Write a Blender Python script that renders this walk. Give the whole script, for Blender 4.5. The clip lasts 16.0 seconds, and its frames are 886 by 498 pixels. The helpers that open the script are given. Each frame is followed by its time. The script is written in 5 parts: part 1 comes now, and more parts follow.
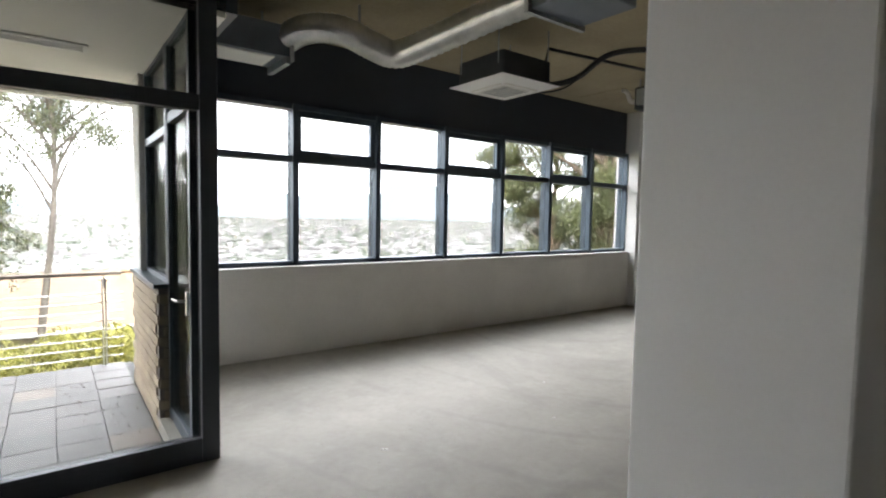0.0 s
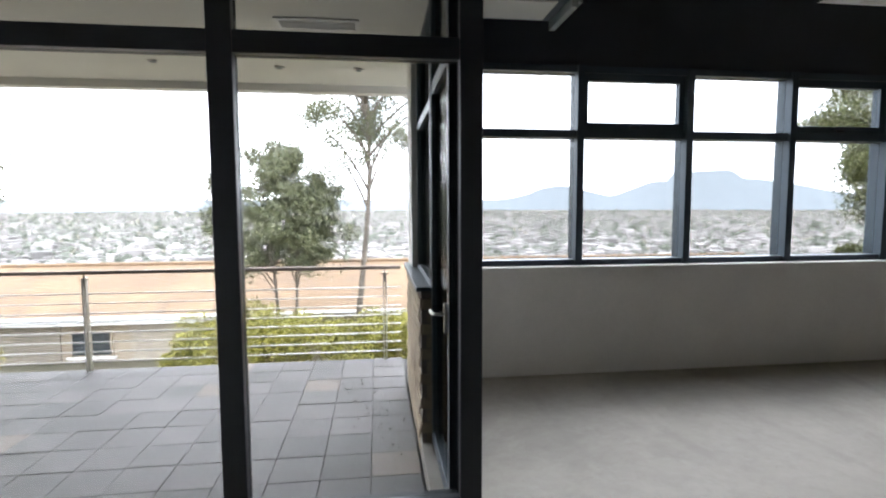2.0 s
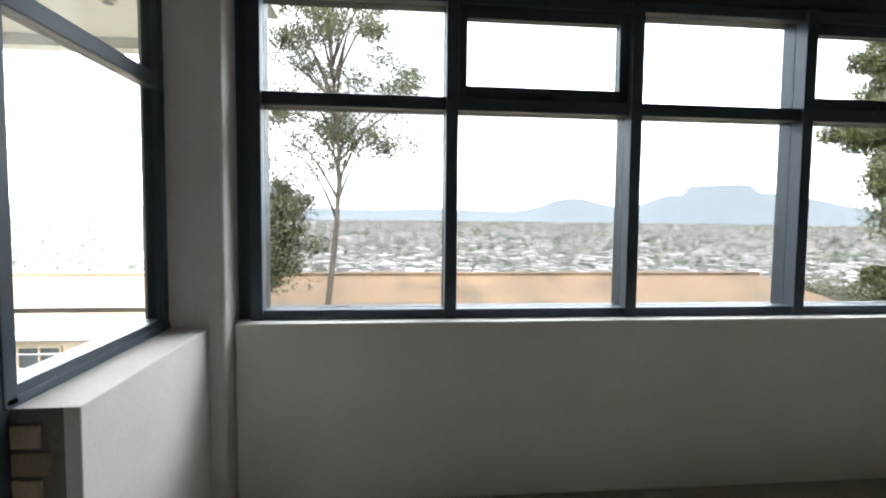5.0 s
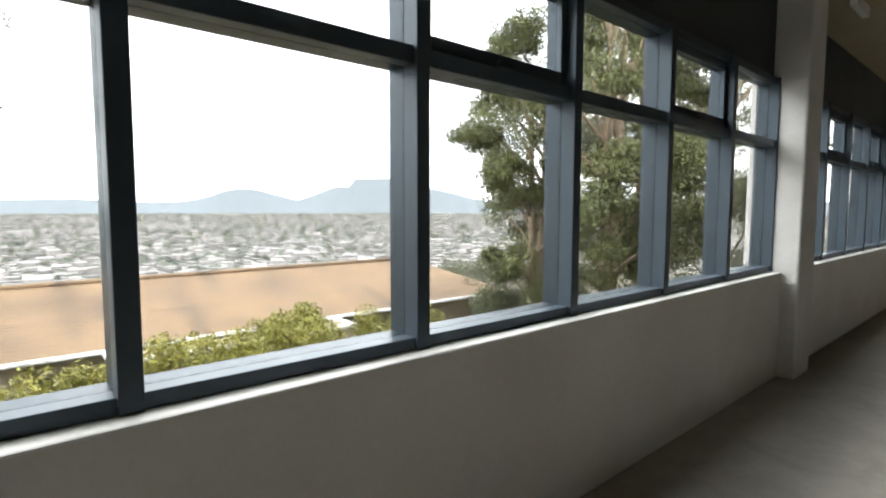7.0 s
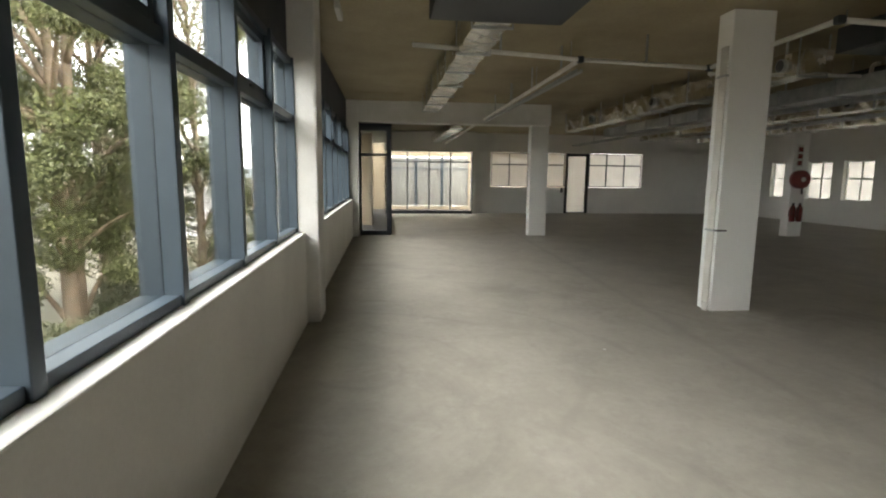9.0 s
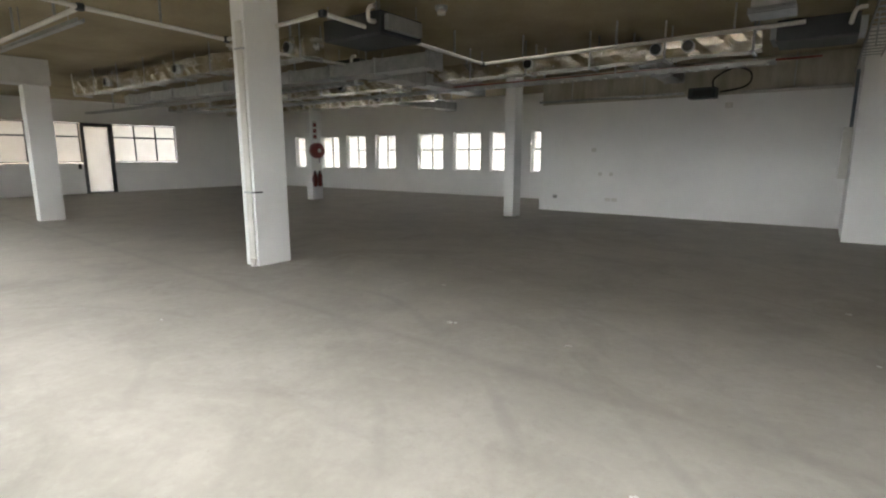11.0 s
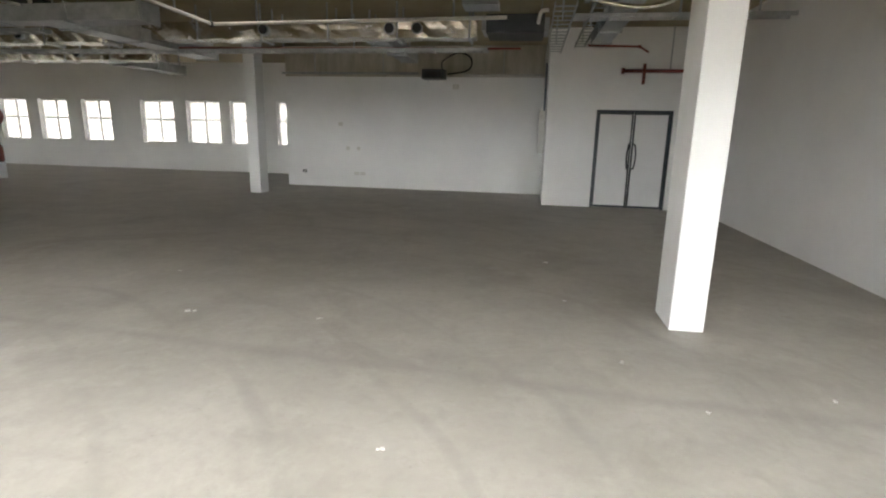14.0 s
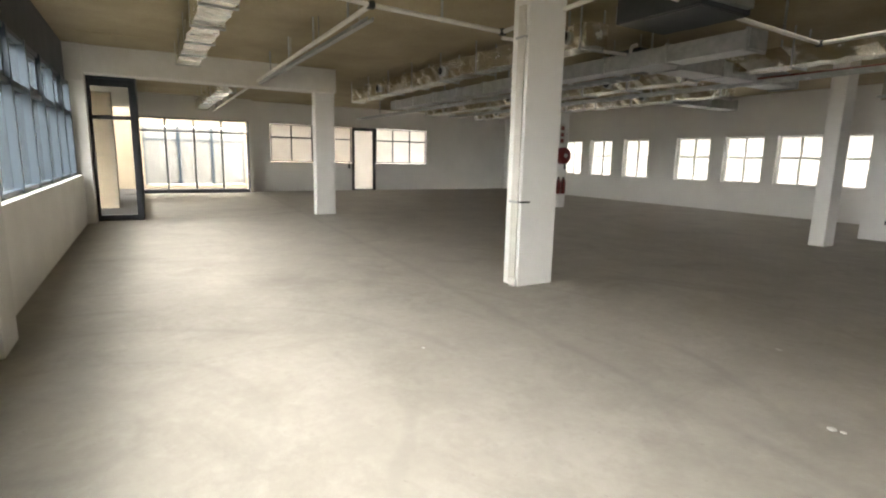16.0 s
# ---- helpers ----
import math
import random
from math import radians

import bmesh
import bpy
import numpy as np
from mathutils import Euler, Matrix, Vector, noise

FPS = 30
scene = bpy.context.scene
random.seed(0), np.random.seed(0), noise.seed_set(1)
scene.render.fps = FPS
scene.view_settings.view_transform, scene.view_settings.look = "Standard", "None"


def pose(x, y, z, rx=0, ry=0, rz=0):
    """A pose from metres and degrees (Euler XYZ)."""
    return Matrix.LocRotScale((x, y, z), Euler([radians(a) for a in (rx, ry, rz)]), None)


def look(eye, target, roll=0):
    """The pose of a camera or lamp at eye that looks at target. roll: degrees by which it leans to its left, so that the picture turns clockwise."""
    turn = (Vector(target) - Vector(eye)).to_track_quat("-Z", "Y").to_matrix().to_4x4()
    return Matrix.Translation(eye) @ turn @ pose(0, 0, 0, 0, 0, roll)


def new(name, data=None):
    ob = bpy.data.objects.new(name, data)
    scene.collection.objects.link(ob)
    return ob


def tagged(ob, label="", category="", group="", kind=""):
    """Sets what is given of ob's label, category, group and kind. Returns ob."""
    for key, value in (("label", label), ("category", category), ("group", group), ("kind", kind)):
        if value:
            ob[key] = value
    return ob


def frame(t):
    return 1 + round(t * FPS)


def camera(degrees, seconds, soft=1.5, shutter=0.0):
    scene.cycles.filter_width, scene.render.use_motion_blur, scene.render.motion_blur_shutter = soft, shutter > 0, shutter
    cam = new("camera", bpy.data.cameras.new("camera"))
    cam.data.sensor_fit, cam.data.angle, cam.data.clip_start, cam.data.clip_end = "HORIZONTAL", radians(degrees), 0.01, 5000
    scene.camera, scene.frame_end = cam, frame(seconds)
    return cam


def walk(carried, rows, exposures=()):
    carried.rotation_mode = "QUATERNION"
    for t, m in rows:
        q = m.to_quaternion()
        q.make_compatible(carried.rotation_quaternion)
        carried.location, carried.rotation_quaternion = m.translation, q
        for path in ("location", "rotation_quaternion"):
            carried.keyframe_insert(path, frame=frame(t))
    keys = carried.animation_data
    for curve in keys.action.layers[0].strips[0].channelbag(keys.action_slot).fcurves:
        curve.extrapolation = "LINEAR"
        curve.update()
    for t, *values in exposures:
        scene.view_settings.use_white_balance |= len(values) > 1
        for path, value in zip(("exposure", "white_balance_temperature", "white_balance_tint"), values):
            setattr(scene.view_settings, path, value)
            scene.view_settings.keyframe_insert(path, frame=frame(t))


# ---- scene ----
cam = camera(81.2, 16.0, soft=2.1)
PATH = [
    (0, (-0.955, -6.088, 1.664), (0.248, -4.495, 1.538), 1.1),
    (0.5, (-0.988, -5.767, 1.668), (-0.025, -4.021, 1.511), 0.7),
    (1, (-0.994, -5.452, 1.706), (-0.262, -3.601, 1.515), -0.4),
    (1.5, (-0.849, -5.2, 1.705), (-0.344, -3.276, 1.501), -0.7),
    (2, (-0.59, -4.931, 1.626), (-0.339, -2.954, 1.46), -0.2),
    (2.5, (-0.453, -4.529, 1.638), (-0.322, -2.54, 1.482), 0.3),
    (3, (-0.212, -4.262, 1.654), (-0.23, -2.268, 1.502), 0.3),
    (5.3, (1.179, -2.973, 1.649), (1.495, -1.002, 1.53), 0.7),
    (5.5, (1.311, -2.837, 1.638), (1.742, -0.888, 1.518), 0.8),
    (6, (1.645, -2.445, 1.66), (2.38, -0.589, 1.54), 0.3),
    (6.5, (1.929, -2.17, 1.647), (2.876, -0.414, 1.509), 0.1),
    (7, (2.171, -1.9, 1.66), (3.473, -0.389, 1.507), 0.1),
    (7.5, (2.31, -1.629, 1.678), (4.0, -0.57, 1.531), -0.5),
    (8, (2.315, -1.45, 1.706), (4.252, -0.992, 1.508), -0.2),
    (8.2, (2.269, -1.392, 1.702), (4.233, -1.089, 1.478), 0.2),
    (10.3, (1.838, -0.896, 1.61), (3.434, -2.056, 1.284), 0.2),
    (10.5, (1.823, -0.955, 1.572), (3.289, -2.273, 1.234), 0.5),
    (11, (1.798, -1.043, 1.559), (2.956, -2.634, 1.202), -0.0),
    (11.5, (1.759, -1.054, 1.562), (2.641, -2.807, 1.181), -0.5),
    (12, (1.73, -1.087, 1.548), (2.387, -2.935, 1.158), -0.3),
    (12.5, (1.698, -1.092, 1.543), (2.146, -3.0, 1.145), -0.2),
    (13, (1.667, -1.089, 1.549), (1.914, -3.032, 1.144), -0.2),
    (13.5, (1.652, -1.102, 1.542), (1.783, -3.054, 1.125), 0.3),
    (14, (1.696, -1.101, 1.532), (2.011, -3.027, 1.093), 1.3),
    (14.5, (1.942, -1.135, 1.534), (2.692, -2.942, 1.118), 2.6),
    (15, (2.355, -1.198, 1.546), (3.529, -2.775, 1.178), 2.2),
    (15.5, (2.711, -1.297, 1.545), (4.217, -2.565, 1.193), 1.2),
    (16, (3.184, -1.401, 1.555), (4.893, -2.382, 1.209), 1.2),
]
walk(cam, [(t, look(eye, target, roll)) for t, eye, target, roll in PATH],
     exposures=[(0.0, 2.3, 6450, 14), (1.5, 1.85, 6250, 15), (3.0, 1.65, 6200, 15), (5.5, 1.7, 6450, 12), (7.0, 1.65, 6650, 11), (8.2, 1.9, 7150, 9),
                (10.3, 2.65, 6800, 13), (12.5, 3.2, 6550, 13), (14.5, 3.2, 6850, 14), (16.0, 3.2, 7150, 14)])

# ---- world and sun: bright hazy overcast day ----
world = bpy.data.worlds.new("world")
scene.world = world
world.use_nodes = True
wn, wl = world.node_tree.nodes, world.node_tree.links
bg = wn["Background"]
sky = wn.new("ShaderNodeTexSky")
sky.sky_type, sky.sun_disc = "NISHITA", False
sky.sun_elevation, sky.sun_rotation = radians(52), radians(200)
sky.air_density, sky.dust_density = 1.0, 3.0
coord = wn.new("ShaderNodeTexCoord")
stretch = wn.new("ShaderNodeMapping")
stretch.inputs["Scale"].default_value = (1.2, 1.2, 7.0)
cloud = wn.new("ShaderNodeTexNoise")
cloud.inputs["Scale"].default_value, cloud.inputs["Detail"].default_value = 2.2, 5
cramp = wn.new("ShaderNodeValToRGB")
cramp.color_ramp.elements[0].position, cramp.color_ramp.elements[1].position = 0.36, 0.56
cramp.color_ramp.elements[0].color = (0.5, 0.5, 0.5, 1)
wmix = wn.new("ShaderNodeMix")
wmix.data_type = "RGBA"
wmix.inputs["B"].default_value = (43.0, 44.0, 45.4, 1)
wl.new(coord.outputs["Generated"], stretch.inputs["Vector"])
wl.new(stretch.outputs["Vector"], cloud.inputs["Vector"])
wl.new(cloud.outputs["Fac"], cramp.inputs["Fac"])
wl.new(cramp.outputs["Color"], wmix.inputs["Factor"])
wl.new(sky.outputs["Color"], wmix.inputs["A"])
wl.new(wmix.outputs["Result"], bg.inputs["Color"])
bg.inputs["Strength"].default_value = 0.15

sun = new("sun", bpy.data.lights.new("sun", "SUN"))
sun.data.energy, sun.data.angle, sun.data.color = 0.6, radians(12), (1.0, 0.95, 0.87)
sun.matrix_world = look((0, 0, 0), (0.25, 0.55, -0.78))


def window_light(name, x, y, z, w, h, turn, watts):
    """Daylight just outside an opening that is covered with paper film."""
    lamp = new(name, bpy.data.lights.new(name, "AREA"))
    lamp.data.shape, lamp.data.size, lamp.data.size_y = "RECTANGLE", w, h
    lamp.data.energy, lamp.data.color = watts, (1.0, 0.98, 0.95)
    lamp.matrix_world = pose(x, y, z, 90, 0, turn)


window_light("daylight_back", 16.3, -19.1, 1.75, 16.0, 1.9, 180, 700)
window_light("daylight_end", 26.95, -9.85, 1.7, 8.0, 2.6, -90, 200)
# unseen area lamp, added to boost the sky's light through the long windows
sky_fill = new("daylight_front", bpy.data.lights.new("daylight_front", "AREA"))
sky_fill.data.shape, sky_fill.data.size, sky_fill.data.size_y = "RECTANGLE", 50.0, 18.0
sky_fill.data.energy, sky_fill.data.color = 9000, (0.97, 0.98, 1.0)
sky_fill.matrix_world = look((10.0, 26.0, 24.0), (8.0, -3.0, 1.0))


# ---- materials ----
def mat(name, a, b=None, scale=3.0, rough=0.7, metal=0.0, bump=0.0, bump_scale=60.0, fine=0.25, vary=0.0, island=0.0, detail=6, spec=0.5, stretch=(1, 1, 1), rough_vary=0.12):
    """Two tones mixed by broad noise, finer grain on top, relief and uneven gloss."""
    m = bpy.data.materials.new(name)
    m.use_nodes = True
    n, l = m.node_tree.nodes, m.node_tree.links
    p = n["Principled BSDF"]
    p.inputs["Metallic"].default_value = metal
    p.inputs["Specular IOR Level"].default_value = spec
    b = b or tuple(c * 0.8 for c in a)
    tc = n.new("ShaderNodeTexCoord")
    mp = n.new("ShaderNodeMapping")
    mp.inputs["Scale"].default_value = stretch
    l.new(tc.outputs["Object"], mp.inputs["Vector"])
    big = n.new("ShaderNodeTexNoise")
    big.inputs["Scale"].default_value, big.inputs["Detail"].default_value = scale, detail
    big.inputs["Roughness"].default_value = 0.62
    l.new(mp.outputs["Vector"], big.inputs["Vector"])
    ramp = n.new("ShaderNodeValToRGB")
    ramp.color_ramp.elements[0].position, ramp.color_ramp.elements[1].position = 0.32, 0.68
    ramp.color_ramp.elements[0].color, ramp.color_ramp.elements[1].color = (*b, 1), (*a, 1)
    l.new(big.outputs["Fac"], ramp.inputs["Fac"])
    small = n.new("ShaderNodeTexNoise")
    small.inputs["Scale"].default_value, small.inputs["Detail"].default_value = bump_scale, 4
    l.new(mp.outputs["Vector"], small.inputs["Vector"])
    val = n.new("ShaderNodeMapRange")
    val.inputs["To Min"].default_value, val.inputs["To Max"].default_value = 1 - fine * 0.5, 1 + fine * 0.5
    l.new(small.outputs["Fac"], val.inputs["Value"])
    hsv = n.new("ShaderNodeHueSaturation")
    l.new(ramp.outputs["Color"], hsv.inputs["Color"])
    last = val.outputs["Result"]
    for amount, node, socket in ((vary, "ShaderNodeObjectInfo", "Random"), (island, "ShaderNodeNewGeometry", "Random Per Island")):
        if amount:
            r = n.new(node)
            mr = n.new("ShaderNodeMapRange")
            mr.inputs["To Min"].default_value, mr.inputs["To Max"].default_value = 1 - amount, 1 + amount
            mul = n.new("ShaderNodeMath")
            mul.operation = "MULTIPLY"
            l.new(r.outputs[socket], mr.inputs["Value"])
            l.new(mr.outputs["Result"], mul.inputs[0])
            l.new(last, mul.inputs[1])
            last = mul.outputs[0]
    l.new(last, hsv.inputs["Value"])
    l.new(hsv.outputs["Color"], p.inputs["Base Color"])
    rr = n.new("ShaderNodeMapRange")
    rr.inputs["To Min"].default_value, rr.inputs["To Max"].default_value = max(rough - rough_vary, 0.03), min(rough + rough_vary, 1)
    l.new(big.outputs["Fac"], rr.inputs["Value"])
    l.new(rr.outputs["Result"], p.inputs["Roughness"])
    if bump:
        bp = n.new("ShaderNodeBump")
        bp.inputs["Strength"].default_value, bp.inputs["Distance"].default_value = bump, 0.01
        l.new(small.outputs["Fac"], bp.inputs["Height"])
        l.new(bp.outputs["Normal"], p.inputs["Normal"])
    return m


def screed(name):
    """Power-floated cement: fine mottling, sweeping trowel arcs, dusty scuffs and a long soft ridge."""
    m = mat(name, (0.4, 0.378, 0.33), (0.325, 0.306, 0.265), 1.1, 0.66, bump=0.1, bump_scale=14, fine=0.16, detail=12, rough_vary=0.08)
    n, l = m.node_tree.nodes, m.node_tree.links
    p = n["Principled BSDF"]
    tc = n.new("ShaderNodeTexCoord")
    base = p.inputs["Base Color"].links[0].from_socket

    def layer(base, fac, lo, hi, colour, most):
        span, mix = n.new("ShaderNodeMapRange"), n.new("ShaderNodeMix")
        span.inputs["From Min"].default_value, span.inputs["From Max"].default_value, span.inputs["To Max"].default_value = lo, hi, most
        mix.data_type = "RGBA"
        mix.inputs["B"].default_value = (*colour, 1)
        l.new(fac, span.inputs["Value"])
        l.new(span.outputs["Result"], mix.inputs["Factor"])
        l.new(base, mix.inputs["A"])
        return mix.outputs["Result"]

    def texture(kind, scale, **more):
        t = n.new(kind)
        t.inputs["Scale"].default_value = scale
        for k, v in more.items():
            t.inputs[k].default_value = v
        l.new(tc.outputs["Object"], t.inputs["Vector"])
        return t

    # blotches, pale dusty patches, small dark specks
    base = layer(base, texture("ShaderNodeTexNoise", 0.55, Detail=8, Roughness=0.7, Distortion=1.2).outputs["Fac"], 0.5, 0.72, (0.22, 0.205, 0.175), 0.55)
    base = layer(base, texture("ShaderNodeTexNoise", 2.7, Detail=9, Roughness=0.75, Distortion=0.3).outputs["Fac"], 0.5, 0.72, (0.48, 0.458, 0.41), 0.42)
    base = layer(base, texture("ShaderNodeTexNoise", 6.5, Detail=8, Roughness=0.7, Distortion=0.2).outputs["Fac"], 0.52, 0.7, (0.28, 0.262, 0.225), 0.38)
    base = layer(base, texture("ShaderNodeTexNoise", 19.0, Detail=4, Roughness=0.6).outputs["Fac"], 0.66, 0.74, (0.24, 0.225, 0.2), 0.55)
    # sweeping trowel arcs
    for cx, cy, scale, lo, most in ((6.4, -1.0, 0.42, 0.95, 0.32),):
        mp = n.new("ShaderNodeMapping")
        mp.inputs["Location"].default_value = (-cx, -cy, 0)
        l.new(tc.outputs["Object"], mp.inputs["Vector"])
        w = n.new("ShaderNodeTexWave")
        w.wave_type, w.rings_direction = "RINGS", "Z"
        for k, v in (("Scale", scale), ("Distortion", 4.5), ("Detail", 4), ("Detail Scale", 0.7)):
            w.inputs[k].default_value = v
        l.new(mp.outputs["Vector"], w.inputs["Vector"])
        gate, mul = texture("ShaderNodeTexNoise", 0.7, Detail=3), n.new("ShaderNodeMath")
        mul.operation = "MULTIPLY"
        span = n.new("ShaderNodeMapRange")
        span.inputs["From Min"].default_value, span.inputs["From Max"].default_value = lo - 0.15, 1.0
        l.new(w.outputs["Fac"], span.inputs["Value"])
        l.new(span.outputs["Result"], mul.inputs[0])
        l.new(gate.outputs["Fac"], mul.inputs[1])
        base = layer(base, mul.outputs[0], 0.42, 0.66, (0.24, 0.225, 0.2), most)
    # soft dark day joint between two pours
    sep, along, wob = n.new("ShaderNodeSeparateXYZ"), n.new("ShaderNodeMath"), texture("ShaderNodeTexNoise", 1.5, Detail=5)
    l.new(tc.outputs["Object"], sep.inputs["Vector"])
    along.operation = "MULTIPLY_ADD"
    along.inputs[1].default_value, along.inputs[2].default_value = -JOINT_SLOPE, -JOINT_Y - 0.06
    l.new(sep.outputs["X"], along.inputs[0])
    diff, wav, dist = n.new("ShaderNodeMath"), n.new("ShaderNodeMath"), n.new("ShaderNodeMath")
    diff.operation, wav.operation, dist.operation = "ADD", "MULTIPLY_ADD", "ABSOLUTE"
    l.new(sep.outputs["Y"], diff.inputs[0])
    l.new(along.outputs[0], diff.inputs[1])
    wav.inputs[1].default_value = 0.12
    l.new(wob.outputs["Fac"], wav.inputs[0])
    l.new(diff.outputs[0], wav.inputs[2])
    l.new(wav.outputs[0], dist.inputs[0])
    base = layer(base, dist.outputs[0], 0.1, 0.01, (0.225, 0.21, 0.185), 0.28)
    l.new(base, p.inputs["Base Color"])
    return m


# the joint runs along y = JOINT_Y + JOINT_SLOPE * x
JOINT_Y, JOINT_SLOPE = -4.05, -0.06
M_FLOOR = screed("screed_floor")
M_CONC = mat("slab_concrete", (0.4, 0.34, 0.225), (0.28, 0.235, 0.15), 0.7, 0.85, bump=0.25, bump_scale=22, fine=0.3, detail=8)
M_WHITE = mat("white_plaster", (0.85, 0.85, 0.84), (0.79, 0.79, 0.785), 0.9, 0.7, bump=0.06, bump_scale=90, fine=0.05)
M_WHITE_ROUGH = mat("white_bagged_plaster", (0.76, 0.75, 0.73), (0.66, 0.65, 0.62), 2.2, 0.85, bump=0.35, bump_scale=40, fine=0.1)
M_SILL = mat("sill_plaster", (0.82, 0.81, 0.78), (0.73, 0.72, 0.69), 1.3, 0.75, bump=0.15, bump_scale=50, fine=0.1)
M_BLACK = mat("charcoal_aluminium", (0.035, 0.042, 0.052), (0.028, 0.033, 0.042), 3, 0.42, 0.3, bump=0.03, fine=0.1)
M_FRAME = mat("grey_blue_aluminium", (0.06, 0.084, 0.108), (0.05, 0.07, 0.09), 3, 0.4, 0.3, bump=0.03, fine=0.08)
M_SPANDREL = mat("black_spandrel", (0.034, 0.042, 0.056), (0.024, 0.03, 0.042), 1.5, 0.5, bump=0.03, fine=0.15)
M_FOIL = mat("foil_wrap", (0.8, 0.78, 0.72), (0.6, 0.57, 0.5), 5, 0.24, 0.95, bump=0.9, bump_scale=14, fine=0.2)
M_GALV = mat("galvanised_steel", (0.5, 0.52, 0.53), (0.36, 0.38, 0.39), 7, 0.42, 0.85, bump=0.08, fine=0.2)
M_SPIRAL = mat("spiral_duct_steel", (0.62, 0.61, 0.58), (0.45, 0.45, 0.44), 6, 0.33, 0.85, bump=0.25, bump_scale=18, fine=0.2)
M_DUCTGREY = mat("grey_duct_lining", (0.16, 0.18, 0.21), (0.11, 0.13, 0.16), 4, 0.5, 0.3, fine=0.15)
M_PVC = mat("white_pvc", (0.75, 0.74, 0.7), (0.62, 0.6, 0.56), 3, 0.45, fine=0.06)
M_DARKPLASTIC = mat("black_insulation", (0.025, 0.025, 0.027), (0.018, 0.018, 0.02), 6, 0.6, bump=0.15, fine=0.2)
M_ACBODY = mat("dark_unit_casing", (0.06, 0.065, 0.07), (0.04, 0.045, 0.05), 4, 0.55, 0.3, fine=0.15)
M_RED = mat("red_enamel", (0.22, 0.03, 0.026), (0.16, 0.024, 0.021), 5, 0.4, fine=0.12)
M_REDPIPE = mat("red_oxide_pipe", (0.25, 0.05, 0.03), (0.17, 0.035, 0.022), 5, 0.5, fine=0.2)
M_STEEL = mat("brushed_stainless", (0.62, 0.61, 0.58), (0.52, 0.51, 0.49), 8, 0.34, 0.9, fine=0.12)
M_RAILTOP = mat("weathered_handrail", (0.32, 0.27, 0.22), (0.22, 0.18, 0.15), 9, 0.55, 0.2, fine=0.2)
M_TILE = mat("slate_tile", (0.115, 0.105, 0.1), (0.06, 0.056, 0.054), 4, 0.6, bump=0.3, bump_scale=26, fine=0.35, vary=0.3)
M_TILE_WARM = mat("slate_tile_warm", (0.19, 0.155, 0.12), (0.13, 0.11, 0.088), 4, 0.6, bump=0.3, bump_scale=26, fine=0.3, vary=0.15)
M_GROUT = mat("tile_grout", (0.07, 0.066, 0.064), (0.045, 0.043, 0.042), 9, 0.9, bump=0.3, fine=0.3)
M_BRICK = mat("cream_face_brick", (0.42, 0.34, 0.235), (0.33, 0.26, 0.18), 9, 0.85, bump=0.5, bump_scale=70, fine=0.25, vary=0.16)
M_MORTAR = mat("mortar", (0.24, 0.22, 0.19), (0.17, 0.155, 0.135), 12, 0.95, bump=0.4, fine=0.3)
M_STRIP = mat("stained_pale_concrete", (0.56, 0.53, 0.46), (0.36, 0.34, 0.26), 1.6, 0.85, bump=0.2, bump_scale=30, fine=0.2, stretch=(2.2, 1, 0.5))
M_SOFFIT = mat("white_soffit", (0.78, 0.77, 0.72), (0.7, 0.69, 0.64), 1.0, 0.8, bump=0.05, fine=0.05)
M_LEAF = mat("gum_leaves", (0.14, 0.15, 0.055), (0.085, 0.097, 0.036), 0.6, 0.55, island=0.45, fine=0.2)
M_LEAF2 = mat("olive_leaves", (0.145, 0.155, 0.08), (0.09, 0.1, 0.052), 0.6, 0.55, island=0.45, fine=0.2)
M_SHRUB = mat("lime_shrub_leaves", (0.27, 0.245, 0.045), (0.15, 0.15, 0.03), 0.8, 0.6, island=0.4, fine=0.2)
M_BARK_DARK = mat("weathered_gum_bark", (0.17, 0.145, 0.12), (0.09, 0.075, 0.062), 2.5, 0.85, bump=0.4, bump_scale=18, fine=0.3)
M_BARK = mat("pale_gum_bark", (0.36, 0.27, 0.19), (0.17, 0.13, 0.095), 2.5, 0.85, bump=0.4, bump_scale=18, fine=0.3)
M_ROOF = mat("clay_tile_roof", (0.25, 0.165, 0.095), (0.15, 0.098, 0.06), 0.45, 0.85, bump=0.3, bump_scale=4, fine=0.25, island=0.1)
M_HOUSE = mat("beige_render", (0.36, 0.3, 0.22), (0.3, 0.25, 0.19), 1.0, 0.85, bump=0.1, fine=0.1)
M_STONE = mat("stone_cladding", (0.42, 0.37, 0.3), (0.24, 0.21, 0.17), 3.0, 0.9, bump=0.5, bump_scale=6, fine=0.35, vary=0.3)
M_GROUND = mat("dry_hillside", (0.15, 0.125, 0.09), (0.075, 0.078, 0.05), 0.05, 0.95, fine=0.4, bump_scale=0.6, detail=10)
M_CITY = mat("town_buildings", (0.33, 0.31, 0.305), (0.2, 0.19, 0.185), 0.01, 0.85, island=0.42, fine=0.2)
M_TOWNTREE = mat("town_trees", (0.115, 0.125, 0.1), (0.07, 0.08, 0.06), 0.02, 0.9, island=0.35, fine=0.2)
M_DARKGLASS = mat("dark_window_glass", (0.05, 0.06, 0.065), (0.03, 0.035, 0.04), 1.0, 0.12, fine=0.1)
M_PALEGLASS = mat("pale_curtained_glass", (0.27, 0.265, 0.245), (0.21, 0.205, 0.19), 1.2, 0.25, fine=0.06)
M_LEAFLITTER = mat("dead_leaves", (0.12, 0.08, 0.05), (0.06, 0.04, 0.03), 9, 0.9, island=0.4)
M_DEBRIS = mat("plaster_crumbs", (0.7, 0.69, 0.66), (0.6, 0.59, 0.56), 9, 0.9, bump=0.3)
